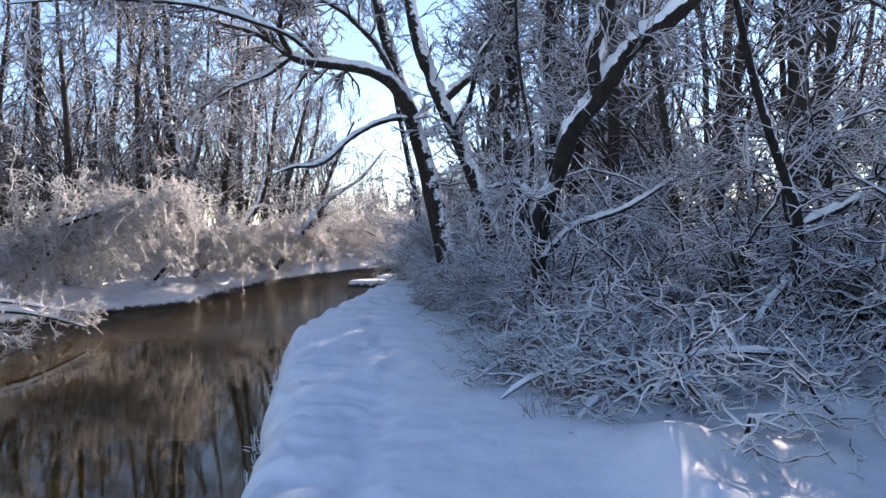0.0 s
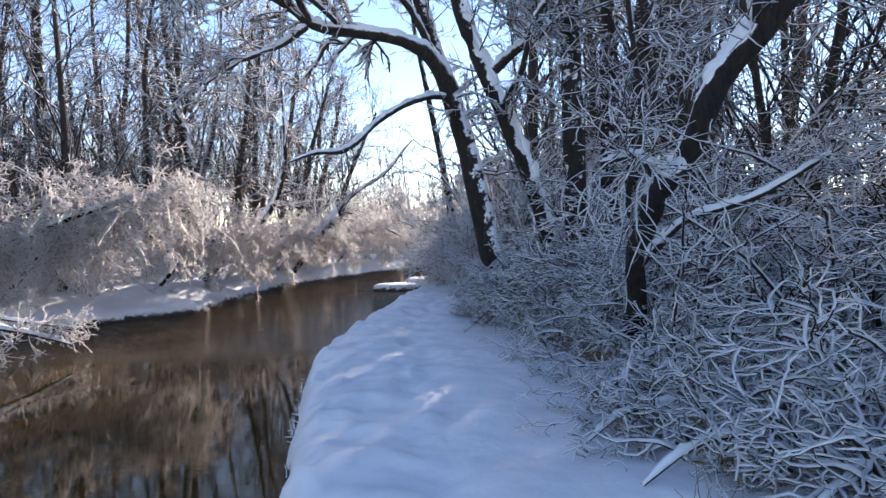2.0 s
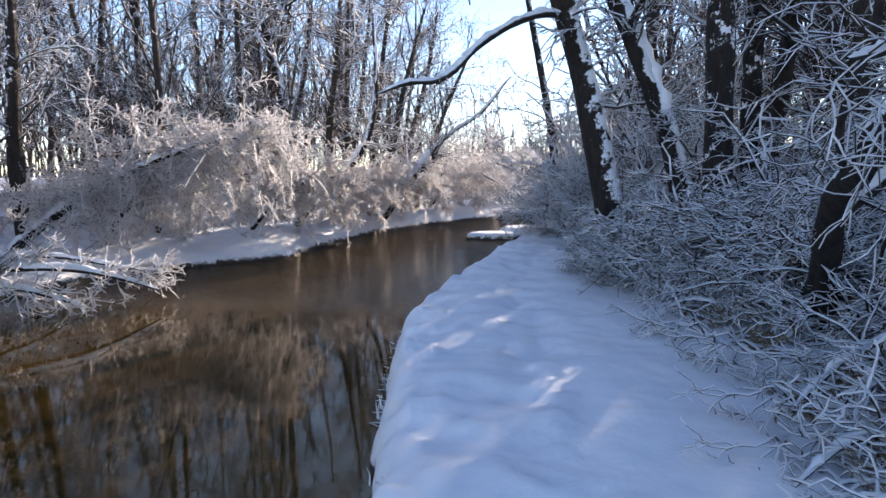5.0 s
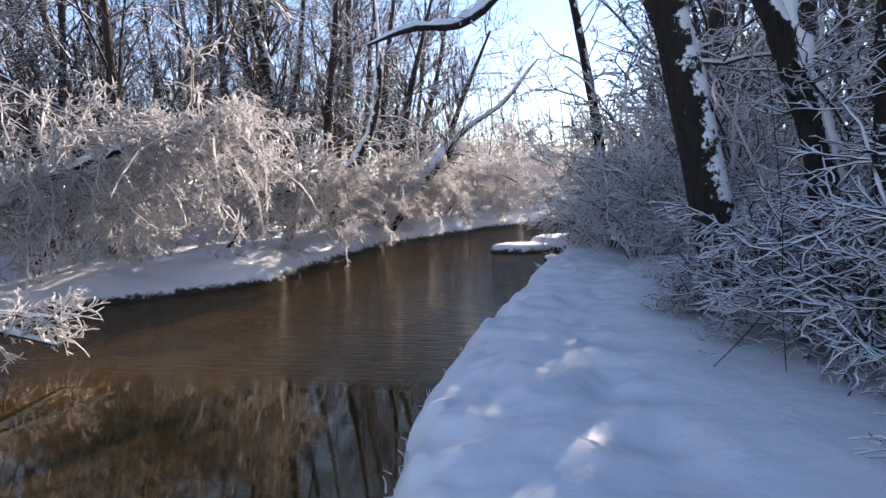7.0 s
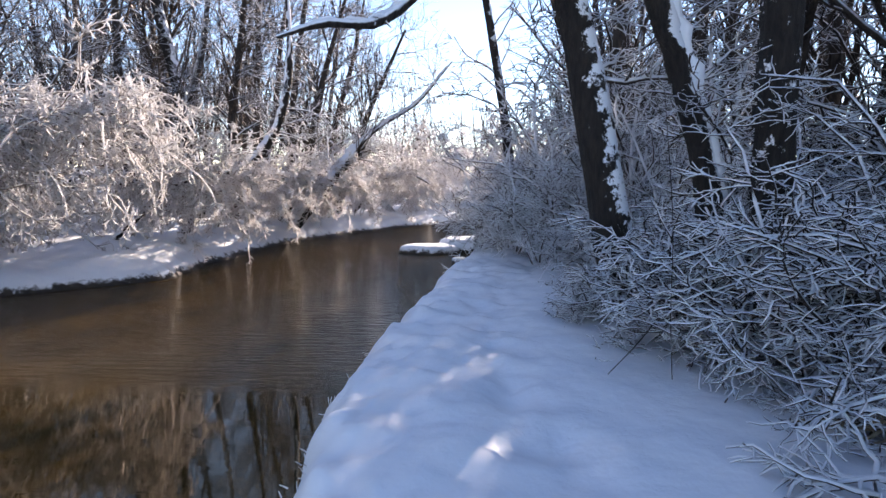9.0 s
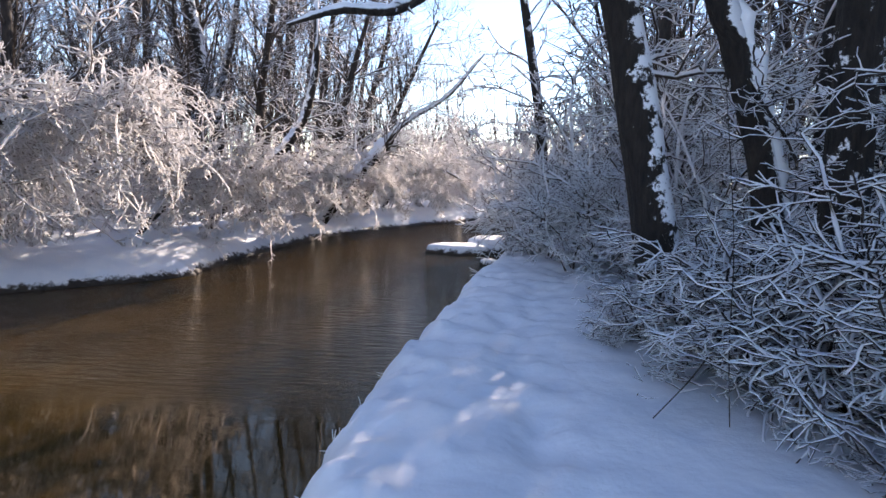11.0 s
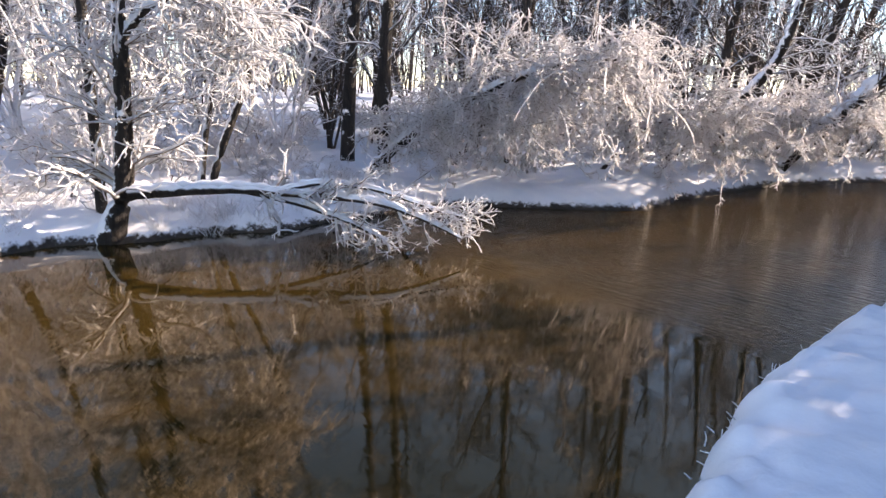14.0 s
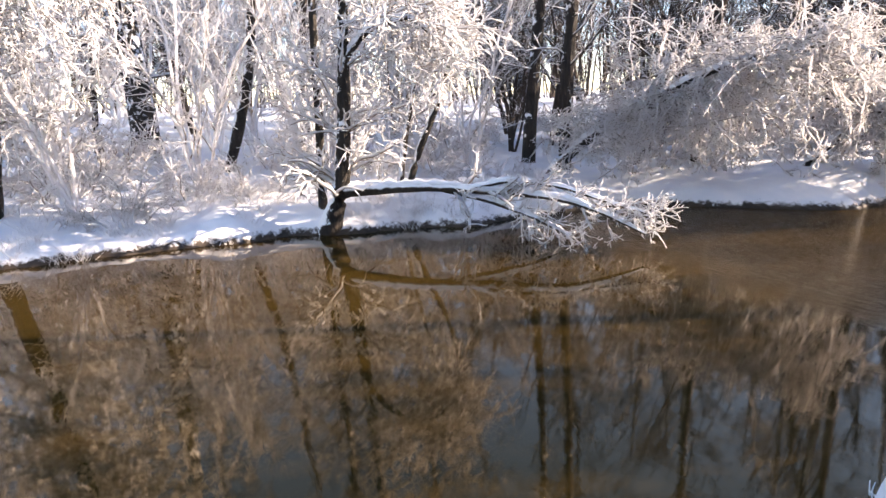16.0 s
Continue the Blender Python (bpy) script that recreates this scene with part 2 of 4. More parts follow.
# ---- the river and its banks ----
NEAR_Y, NEAR_X = (-60, -3, 1.3, 2.8, 4.3, 5.3, 6.3, 7.2, 8.5, 10, 11.1, 12, 13, 15, 18, 22, 28, 36, 60, 260), (-1.5, -0.25, -0.47, -0.7, -0.95, -1.1, -1.11, -1.04, -0.77, -0.53, -0.35, -0.14, 0.15, 0.55, 1.7, 5, 14, 30, 80, 500)
FAR_Y, FAR_X = (-60, -4, 1, 2.5, 4, 5.3, 6.6, 8.3, 9.4, 10.2, 10.9, 11.6, 12.1, 12.8, 14, 15.5, 16.6, 18.3, 20, 22, 25, 30, 38, 60, 260), (-13, -9.2, -8.6, -8.4, -8.15, -7.65, -7.15, -7.05, -6.8, -6.0, -5.1, -4.45, -4.45, -4.6, -4.3, -4.1, -3.7, -2.75, -1.6, 0.2, 4, 13, 29, 76, 490)


def near_bank(y):
    return float(np.interp(y, NEAR_Y, NEAR_X)) - 0.08 + 0.08 * noise.noise((y * 1.7, 0, 0)) + 0.075 * noise.noise((y * 4.5, 3, 0)) + 0.04 * noise.noise((y * 11.0, 5, 0))


def far_bank(y):
    return float(np.interp(y, FAR_Y, FAR_X)) + 0.16 * noise.noise((y * 1.3, 7, 0)) + 0.05 * noise.noise((y * 5.0, 9, 0))


def lumps(x, y):
    return 0.05 * noise.noise((x * 0.7, y * 0.7, 1)) + 0.022 * noise.noise((x * 2.3, y * 2.3, 2)) + 0.008 * noise.noise((x * 8, y * 8, 3))


def ground_height(x, y):
    near, far = near_bank(y), far_bank(y)
    if far < x < near:
        s = min(x - far, near - x)
        return -0.55 * (1 - math.exp(-s / 0.3)) - 0.02
    if x >= near:
        s = x - near
        z = 0.40 * (1 - math.exp(-s / 0.06)) + 0.05 * (1 - math.exp(-s / 0.6)) - 0.02
        z += lumps(x, y) * min(1, s / 0.2) + math.exp(-s / 0.5) * min(1, s / 0.05) * (0.12 * noise.noise((x * 2.6, y * 3.4, 6)) + 0.075 * noise.noise((x * 6.5, y * 7.5, 7)) + 0.03 * noise.noise((x * 15.0, y * 15.0, 7)))
        trodden = math.exp(-(((x - (0.25 - 0.05 * y if y < 8 else 0.3 * (y - 8) - 0.15)) / 0.22) ** 2))
        z -= trodden * (0.035 + 0.06 * noise.noise((x * 4, y * 3.4, 5)) + 0.025 * noise.noise((x * 9, y * 9, 5)))
        if x > 1.4:
            z += min(0.12 * (x - 1.4), 0.5) * 0.6 + 0.26 * max(0, noise.noise((x * 1.4, y * 1.4, 8))) * min(1, (x - 1.4) / 0.5)
        return z
    s = far - x
    z = 0.32 * (1 - math.exp(-s / 0.24)) + min(0.06 * s, 1.2) - 0.02
    return z + (lumps(x, y) * 1.6 + 0.1 * noise.noise((x * 0.5, y * 0.5, 4))) * min(1, s / 0.4)


def make_ground_sheet():
    near_off = [*np.arange(0, 0.3, 0.02), *np.arange(0.3, 2.6, 0.05), *np.arange(2.6, 6, 0.16), 6.5, 7.2, 8, 9, 10.5, 12.5, 15, 19, 25, 35, 50, 80, 140, 300, 700]
    far_off = [700, 300, 140, 80, 50, 35, 26, 20, 16, 13, 11, 9.5, 8.2, 7.1, 6.2, 5.4, 4.7, 4.1, 3.6, 3.1, 2.7, 2.3, 1.9, 1.6, 1.3, 1.05, 0.85, 0.68, 0.54, 0.42, 0.32, 0.24, 0.17, 0.11, 0.06, 0.025, 0]
    rows = [-400, -150, -60, -35, -22, -15, -11, -8, -6, -5, -4.2, *np.arange(-3.5, 13, 0.05), *np.arange(13, 24, 0.15), 25, 26, 27.5, 29, 31, 34, 38, 44, 52, 65, 90, 140, 300, 700]
    co, cols = [], len(far_off) + 5 + len(near_off)
    for y in rows:
        a, b = far_bank(y), near_bank(y)
        xs = [a - o for o in far_off] + [a + (b - a) * f for f in (0.06, 0.25, 0.5, 0.75, 0.94)] + [b + o for o in near_off]
        co += [(x, y, ground_height(x, y)) for x in xs]
    n = np.arange(len(rows) - 1)[:, None] * cols + np.arange(cols - 1)[None]
    quads = np.stack([n, n + 1, n + cols + 1, n + cols], -1).reshape(-1, 4)
    ob = new("ground", quad_mesh("ground", np.array(co), quads, GROUND))
    return tagged(ob, "deep fresh snow over the river banks and path", "snow ground", kind="structure")


make_ground_sheet()
water_mesh = quad_mesh("water", np.array([(-700, -400, 0), (700, -400, 0), (700, 700, 0), (-700, 700, 0)], float), np.array([[0, 1, 2, 3]]), WATER)
tagged(new("water", water_mesh), "brown river water, smooth pool with a rippled run", "river", kind="structure")


def on_ground(x, y, sink=0.04):
    return (x, y, ground_height(x, y) - sink)


# ---- trees by the path ----
FLOOR = 0.0115


def forked_tree():
    """The double-stemmed tree whose limbs reach over the river."""
    rng = np.random.RandomState(11)
    base = thing("forked_tree", on_ground(1.25, 8.6), "dark double-stemmed tree with snow on its arching limbs", "tree")
    o = np.array(base.location)

    def local(keys):
        return [(x - o[0], y - o[1], z - o[2], r) for x, y, z, r in keys]

    twigs = Tubes()
    shoots = [(15, 0.5, 1.6, 0.5, 1.0, 0.2, 0.15, 5, 8), (8, 0.2, 0.75, 0.75, 0.9, 0.24, 0.2, 4, 5), (4, 0.1, 0.3, 0.8, 0.8, 0.25, 0.2, 3, 3)]
    rows = [
        ("trunk", BARK, [(1.26, 8.5, 0.3, 0.25), (1.2, 8.5, 0.6, 0.21), (1.0, 8.55, 1.63, 0.185), (0.76, 8.6, 2.8, 0.17), (0.52, 8.6, 3.6, 0.15), (0.2, 8.65, 4.6, 0.12), (-0.1, 8.7, 5.7, 0.1), (-0.3, 8.8, 7.2, 0.06)], 0),
        ("trunk", BARK, [(2.0, 8.5, 0.3, 0.15), (2.0, 8.35, 1.1, 0.125), (1.84, 8.3, 1.75, 0.115), (1.64, 8.3, 2.38, 0.11), (1.4, 8.3, 3.0, 0.11), (1.1, 8.3, 3.72, 0.11), (0.75, 8.3, 4.45, 0.1), (0.5, 8.3, 5.3, 0.09), (0.3, 8.4, 7.0, 0.05)], 1),
        ("limb", LIMB, [(0.5, 8.55, 3.75, 0.15), (0.3, 8.4, 4.1, 0.13), (0.1, 8.3, 4.35, 0.115), (-0.35, 8.2, 4.5, 0.1), (-1.1, 8.1, 4.55, 0.09), (-1.55, 8.05, 4.6, 0.075), (-1.75, 8.0, 4.85, 0.06), (-2.3, 7.9, 5.1, 0.045), (-3.4, 7.7, 5.2, 0.03)], 1),
        ("limb", LIMB, [(0.45, 8.55, 3.68, 0.06), (0.1, 8.3, 3.65, 0.055), (-0.4, 8.1, 3.4, 0.05), (-0.72, 7.9, 3.12, 0.046), (-0.8, 7.85, 2.98, 0.046), (-1.08, 7.7, 2.74, 0.042), (-1.4, 7.55, 2.76, 0.034), (-1.76, 7.42, 2.6, 0.014)], 1),
        ("limb", LIMB, [(1.12, 8.3, 4.0, 0.09), (1.4, 8.2, 4.25, 0.075), (1.75, 8.1, 4.45, 0.06), (2.1, 8.0, 5.0, 0.045), (2.2, 8.0, 5.8, 0.03)], 1),
        ("limb", LIMB, [(-1.6, 8.05, 4.6, 0.06), (-1.9, 7.9, 4.3, 0.04), (-2.4, 7.7, 4.05, 0.025), (-2.9, 7.6, 3.7, 0.015)], 1),
        ("limb", LIMB, [(-1.1, 8.1, 4.6, 0.04), (-1.5, 7.6, 4.9, 0.035), (-2.6, 6.6, 5.0, 0.03), (-3.6, 5.6, 4.7, 0.02), (-4.2, 5.0, 4.4, 0.012)], 1),
        ("limb", LIMB, [(-1.5, 8.05, 4.6, 0.055), (-1.7, 7.9, 5.0, 0.05), (-1.6, 7.8, 5.5, 0.04), (-1.9, 7.6, 6.1, 0.02)], 1),
        ("limb", LIMB, [(-1.75, 8.0, 4.85, 0.05), (-2.2, 7.6, 5.2, 0.04), (-2.9, 7.1, 5.15, 0.03), (-3.7, 6.6, 5.35, 0.015)], 1),
        ("limb", LIMB, [(0.35, 8.6, 4.1, 0.06), (-0.1, 8.2, 4.9, 0.05), (-0.6, 7.8, 5.3, 0.035), (-1.2, 7.4, 5.5, 0.02)], 1),
        ("limb", LIMB, [(1.2, 8.3, 3.4, 0.055), (1.5, 8.0, 3.9, 0.045), (1.6, 7.6, 4.5, 0.035), (2.0, 7.2, 5.0, 0.02)], 1),
    ]
    for n, (name, mat, keys, capped) in enumerate(rows):
        t = Tubes()
        path, radii = limb(t, rng, local(keys), 0.05)
        ob = part(name, t.mesh(name, mat), base)
        if capped:
            part("snow", snow_cap(rng, path, radii, 0.03 if n == 1 else 0.2, -0.008 if n == 3 else (0.035 if n == 1 else 0.0)), ob, "fresh white snow lying on the limb")
        if n < 2:
            spread(twigs, rng, path, radii * 0.3, [(18, 0.5, 1.5, 0.6, 1.1, 0.2, 0.2, 4, 7), (7, 0.2, 0.6, 0.7, 0.9, 0.24, 0.25, 3, 4), (3, 0.1, 0.25, 0.8, 0.8, 0.25, 0.3, 3, 3)], 0.35)
        elif n != 3:
            spread(twigs, rng, path, radii, shoots, 0.4)
        else:
            spread(twigs, rng, path, radii, [(9, 0.06, 0.22, 0.3, 0.9, 0.2, 0.1, 3, 3)], 0.3)
    part("crown", twigs.mesh("crown", TWIG), base, "fine twigs white with snow")


def leaning_tree():
    """The dark tree that leans over the path."""
    rng = np.random.RandomState(5)
    base = thing("leaning_tree", on_ground(2.1, 5.1), "dark leaning tree with a thick snow ridge on its trunk", "tree")
    o = np.array(base.location)
    keys = [(2.14, 5.15, 0.35, 0.15), (2.12, 5.05, 0.6, 0.12), (2.02, 4.75, 1.05, 0.095), (1.9, 4.5, 1.5, 0.085), (1.9, 4.1, 1.72, 0.088), (1.8, 3.8, 1.92, 0.08), (1.84, 3.25, 2.14, 0.08), (1.9, 3.0, 2.62, 0.072), (2.12, 2.85, 2.86, 0.085), (2.34, 2.7, 3.3, 0.075), (2.66, 2.6, 3.44, 0.072), (3.2, 2.4, 4.1, 0.065), (3.8, 2.3, 5.2, 0.045)]
    t, twigs = Tubes(), Tubes()
    path, radii = limb(t, rng, [(x - o[0], y - o[1], z - o[2], r) for x, y, z, r in keys], 0.1, 14, 44)
    trunk = part("trunk", t.mesh("trunk", BARK), base)
    part("snow", snow_cap(rng, path[13:], radii[13:], 0.14), trunk, "thick white snow ridge")
    forks = [
        [(1.9, 4.3, 1.55, 0.025), (1.7, 4.1, 1.9, 0.024), (1.75, 3.8, 2.5, 0.022), (1.55, 3.6, 3.3, 0.018), (1.5, 3.5, 4.3, 0.015)],
        [(1.84, 3.3, 2.1, 0.045), (1.6, 3.1, 2.0, 0.035), (1.4, 3.0, 2.15, 0.025), (1.15, 2.9, 2.1, 0.012)],
        [(2.1, 2.85, 2.85, 0.06), (2.0, 2.7, 3.2, 0.05), (2.15, 2.6, 3.6, 0.04), (2.1, 2.5, 4.2, 0.025)],
        [(1.92, 3.0, 2.65, 0.05), (2.2, 3.1, 3.0, 0.045), (2.3, 3.2, 3.6, 0.035), (2.6, 3.3, 4.3, 0.02)],
        [(1.95, 4.6, 1.3, 0.04), (2.3, 4.4, 1.75, 0.035), (2.8, 4.2, 1.9, 0.028), (3.4, 4.0, 2.3, 0.015)],
    ]
    grown = [(path, radii * 0.35)]
    for fork in forks:
        t = Tubes()
        p2, r2 = limb(t, rng, [(x - o[0], y - o[1], z - o[2], r) for x, y, z, r in fork], 0.1, 9, 20)
        ob = part("limb", t.mesh("limb", LIMB), base)
        part("snow", snow_cap(rng, p2, r2, 0.1), ob, "white snow on the limb")
        grown.append((p2, r2))
    for p, r in grown:
        spread(twigs, rng, p, r, [(10, 0.4, 1.2, 0.28, 0.9, 0.22, 0.2, 5, 7), (6, 0.2, 0.6, 0.65, 0.9, 0.24, 0.2, 4, 4), (3, 0.1, 0.3, 0.75, 0.8, 0.25, 0.2, 3, 3)], 0.4)
    part("crown", twigs.mesh("crown", TWIG), base, "snow-laden twigs")


def single_tree(name, label, keys, seed, mat=BARK, twig_mat=TWIG, cap=False, shoots=None, low=0.35, limbs=()):
    rng = np.random.RandomState(seed)
    x0, y0 = keys[0][:2]
    base = thing(name, on_ground(x0, y0), label, "tree")
    o = np.array(base.location)
    t, twigs = Tubes(), Tubes()
    path, radii = limb(t, rng, [(x - o[0], y - o[1], z - o[2], r) for x, y, z, r in keys], 0.05, 10, 24)
    trunk = part("trunk", t.mesh("trunk", mat), base)
    if cap:
        part("snow", snow_cap(rng, path, radii), trunk, "white snow")
    shoots = shoots or [(14, 0.7, 1.8, 0.22, 0.9, 0.16, 0.1, 4, 6), (6, 0.3, 0.8, 0.6, 0.8, 0.2, 0.2, 3, 4), (3, 0.12, 0.3, 0.7, 0.8, 0.2, 0.2, 3, 3)]
    spread(twigs, rng, path, radii, shoots, low)
    for more in limbs:
        t = Tubes()
        p, r = limb(t, rng, [(x - o[0], y - o[1], z - o[2], q) for x, y, z, q in more], 0.05, 8, 18)
        ob = part("limb", t.mesh("limb", LIMB), base)
        part("snow", snow_cap(rng, p, r), ob, "white snow on the limb")
        spread(twigs, rng, p, r, shoots, 0.3)
    part("crown", twigs.mesh("crown", twig_mat), base, "snow-laden twigs")
    return base


forked_tree()
FLOOR = 0.0058
leaning_tree()
FLOOR = 0.008
single_tree("tree", "tall straight dark tree beside the snowy path", [(2.3, 7.9, 0.3, 0.2), (2.27, 7.9, 0.8, 0.165), (2.22, 7.9, 3, 0.15), (2.15, 7.95, 5.5, 0.13), (2.1, 8, 9, 0.1)], 21)
single_tree("tree", "slim dark tree leaning towards the river", [(0.75, 13.6, 0.3, 0.12), (0.6, 13.6, 2.3, 0.09), (0.2, 13.6, 4.4, 0.07), (-0.15, 13.6, 6.2, 0.05), (-0.3, 13.6, 7.5, 0.03)], 22)
single_tree("tree", "slim dark crooked tree in a snowy thicket", [(3.8, 2.9, 0.3, 0.06), (3.86, 2.9, 0.95, 0.05), (3.98, 2.9, 1.75, 0.048), (3.72, 2.9, 2.4, 0.042), (3.55, 2.9, 2.9, 0.038), (3.36, 2.9, 3.6, 0.03), (3.2, 2.9, 4.8, 0.02)], 23,
            limbs=[[(3.98, 2.9, 1.75, 0.035), (4.4, 2.8, 1.95, 0.03), (5.0, 2.7, 2.1, 0.02)], [(3.9, 2.9, 1.3, 0.03), (3.6, 2.85, 1.0, 0.028), (3.4, 2.8, 0.5, 0.025)]])
single_tree("tree", "dark tree standing behind the path", [(3.6, 10.5, 0.3, 0.17), (3.5, 10.5, 3, 0.15), (3.5, 10.5, 6, 0.12), (3.3, 10.5, 10, 0.06)], 24)

# ---- trees on the far bank ----
FLOOR = 0.0125
FROST = [(44, 0.5, 1.4, 0.3, 1.0, 0.16, 0.35, 4, 6), (6, 0.25, 0.8, 0.7, 0.9, 0.28, 0.4, 4, 5), (3, 0.12, 0.4, 0.85, 0.8, 0.3, 0.4, 3, 4)]
single_tree("bank_tree", "dark crooked tree rooted in the bank, crown thick with frost", [(-8.05, 4.7, 0.0, 0.2), (-7.95, 4.72, 0.25, 0.15), (-7.85, 4.85, 0.6, 0.12), (-7.75, 4.9, 1.3, 0.1), (-7.7, 4.95, 2.2, 0.085), (-7.6, 5.0, 3.6, 0.06), (-7.5, 5, 5.5, 0.03)], 31, BARK, RIME,
            shoots=FROST, low=0.3, limbs=[[(-7.7, 4.95, 2.3, 0.05), (-7.4, 5.2, 2.7, 0.04), (-7.0, 5.6, 2.8, 0.03), (-6.8, 5.9, 2.5, 0.02)]])


FLOOR = 0.008


def fallen_tree():
    """The broken stem that lies from the bank tree out over the water."""
    rng = np.random.RandomState(41)
    base = thing("fallen_tree", (-7.75, 4.95, 0.62), "fallen snow-covered tree stem with tips touching the water", "fallen tree")
    o = np.array(base.location)
    stems = [
        [(-7.8, 4.9, 0.62, 0.1), (-7.3, 5.4, 0.66, 0.075), (-6.9, 5.85, 0.68, 0.06), (-6.4, 6.3, 0.62, 0.05), (-5.7, 6.8, 0.6, 0.04), (-5.2, 7.1, 0.45, 0.03), (-4.75, 7.4, 0.2, 0.018)],
        [(-6.9, 5.85, 0.66, 0.045), (-6.4, 6.35, 0.5, 0.04), (-5.9, 6.7, 0.3, 0.03), (-5.5, 7.0, 0.06, 0.02)],
        [(-6.6, 6.1, 0.64, 0.035), (-6.2, 6.5, 0.78, 0.03), (-5.7, 6.95, 0.7, 0.025), (-5.1, 7.3, 0.5, 0.018), (-4.7, 7.55, 0.4, 0.01)],
    ]
    twigs = Tubes()
    for n, keys in enumerate(stems):
        t = Tubes()
        path, radii = limb(t, rng, [(x - o[0], y - o[1], z - o[2], r) for x, y, z, r in keys], 0.05, 9, 18)
        ob = part("stem", t.mesh("stem", LIMB), base)
        part("snow", snow_cap(rng, path, radii, 0.04), ob, "white snow on the stem")
        if n < 3:
            spread(twigs, rng, path, radii, [(20, 0.3, 0.8, 0.6, 0.75, 0.2, 0.1, 4, 6), (6, 0.12, 0.35, 0.7, 0.9, 0.25, 0.0, 4, 4), (2, 0.06, 0.15, 0.8, 0.9, 0.25, 0.0, 3, 2)], 0.35)
    part("crown", twigs.mesh("crown", RIME), base, "frosted twigs")


fallen_tree()
single_tree("tree", "slim dark tree with a fork on the far bank", [(-9.6, 9.4, 0.2, 0.14), (-9.5, 9.4, 1.5, 0.12), (-9.35, 9.45, 3, 0.1), (-9.2, 9.5, 5, 0.08), (-9.1, 9.5, 9, 0.04)], 32, BARK)
single_tree("tree", "slim dark tree on the far bank", [(-8.6, 9.5, 0.2, 0.13), (-8.6, 9.5, 2, 0.12), (-8.4, 9.5, 4, 0.1), (-8.3, 9.6, 9, 0.04)], 33, BARK)
single_tree("tree", "slender crooked tree with several stems", [(-8.7, 6.2, 0.2, 0.07), (-8.5, 6.4, 1.0, 0.06), (-8.1, 6.7, 2.0, 0.045), (-7.9, 6.9, 3.5, 0.03), (-7.6, 7.1, 5, 0.015)], 34, BARK,
            limbs=[[(-8.75, 6.15, 0.3, 0.05), (-8.75, 6.3, 1.2, 0.04), (-8.5, 6.5, 2.4, 0.03), (-8.5, 6.6, 4, 0.015)]])
single_tree("tree", "crooked snow-covered tree leaning over the bank", [(-12.2, 4.0, 0.3, 0.13), (-12.0, 4.3, 1.2, 0.11), (-11.6, 4.6, 2.4, 0.09), (-11.5, 4.8, 4, 0.07), (-11, 5, 7, 0.03)], 35, BARK)
single_tree("tree", "stout dark tree on the far bank", [(-14.8, 2.9, 0.4, 0.33), (-14.8, 2.9, 2, 0.28), (-14.9, 2.8, 5, 0.22), (-15, 2.8, 10, 0.1)], 36, BARK)
single_tree("tree", "thin upright tree beside the bank tree", [(-8.45, 4.75, 0.2, 0.07), (-8.45, 4.8, 1.5, 0.06), (-8.4, 4.85, 4, 0.05), (-8.3, 4.9, 8, 0.03)], 37, BARK)
single_tree("tree", "broken leaning trunk with split end over the bank", [(-3.9, 16.2, 0.4, 0.16), (-3.3, 16.5, 1.2, 0.15), (-2.9, 16.8, 1.75, 0.15), (-2.5, 17, 2.2, 0.12), (-2.4, 17.05, 2.3, 0.03)], 38, BARK, cap=True,
            limbs=[[(-3.0, 16.7, 1.6, 0.06), (-2.2, 17, 2.6, 0.05), (-1.2, 17.2, 3.2, 0.04), (-0.4, 17.3, 4.2, 0.02)]])
single_tree("tree", "leaning crooked tree rising from the far bank", [(-5.6, 14.3, 0.4, 0.11), (-4.9, 14.4, 1.2, 0.1), (-4.1, 14.5, 1.9, 0.09), (-3.7, 14.6, 2.6, 0.08), (-3.5, 14.6, 3.6, 0.06), (-3.6, 14.7, 5.5, 0.03)], 39, BARK, cap=True)
single_tree("tree", "tall dark tree on the far bank", [(-10.4, 15.9, 0.6, 0.2), (-10.4, 15.9, 4, 0.17), (-10.5, 15.9, 7, 0.13), (-10.4, 16, 12, 0.05)], 40, BARK)
single_tree("tree", "tall forked dark tree on the far bank", [(-7.1, 18.6, 0.6, 0.2), (-7.3, 18.6, 3, 0.18), (-8.0, 18.6, 6, 0.14), (-8.4, 18.7, 11, 0.05)], 42, BARK,
            limbs=[[(-7.3, 18.6, 3, 0.1), (-6.8, 18.6, 4.6, 0.09), (-6.5, 18.7, 7, 0.05), (-6.4, 18.7, 9, 0.03)]])

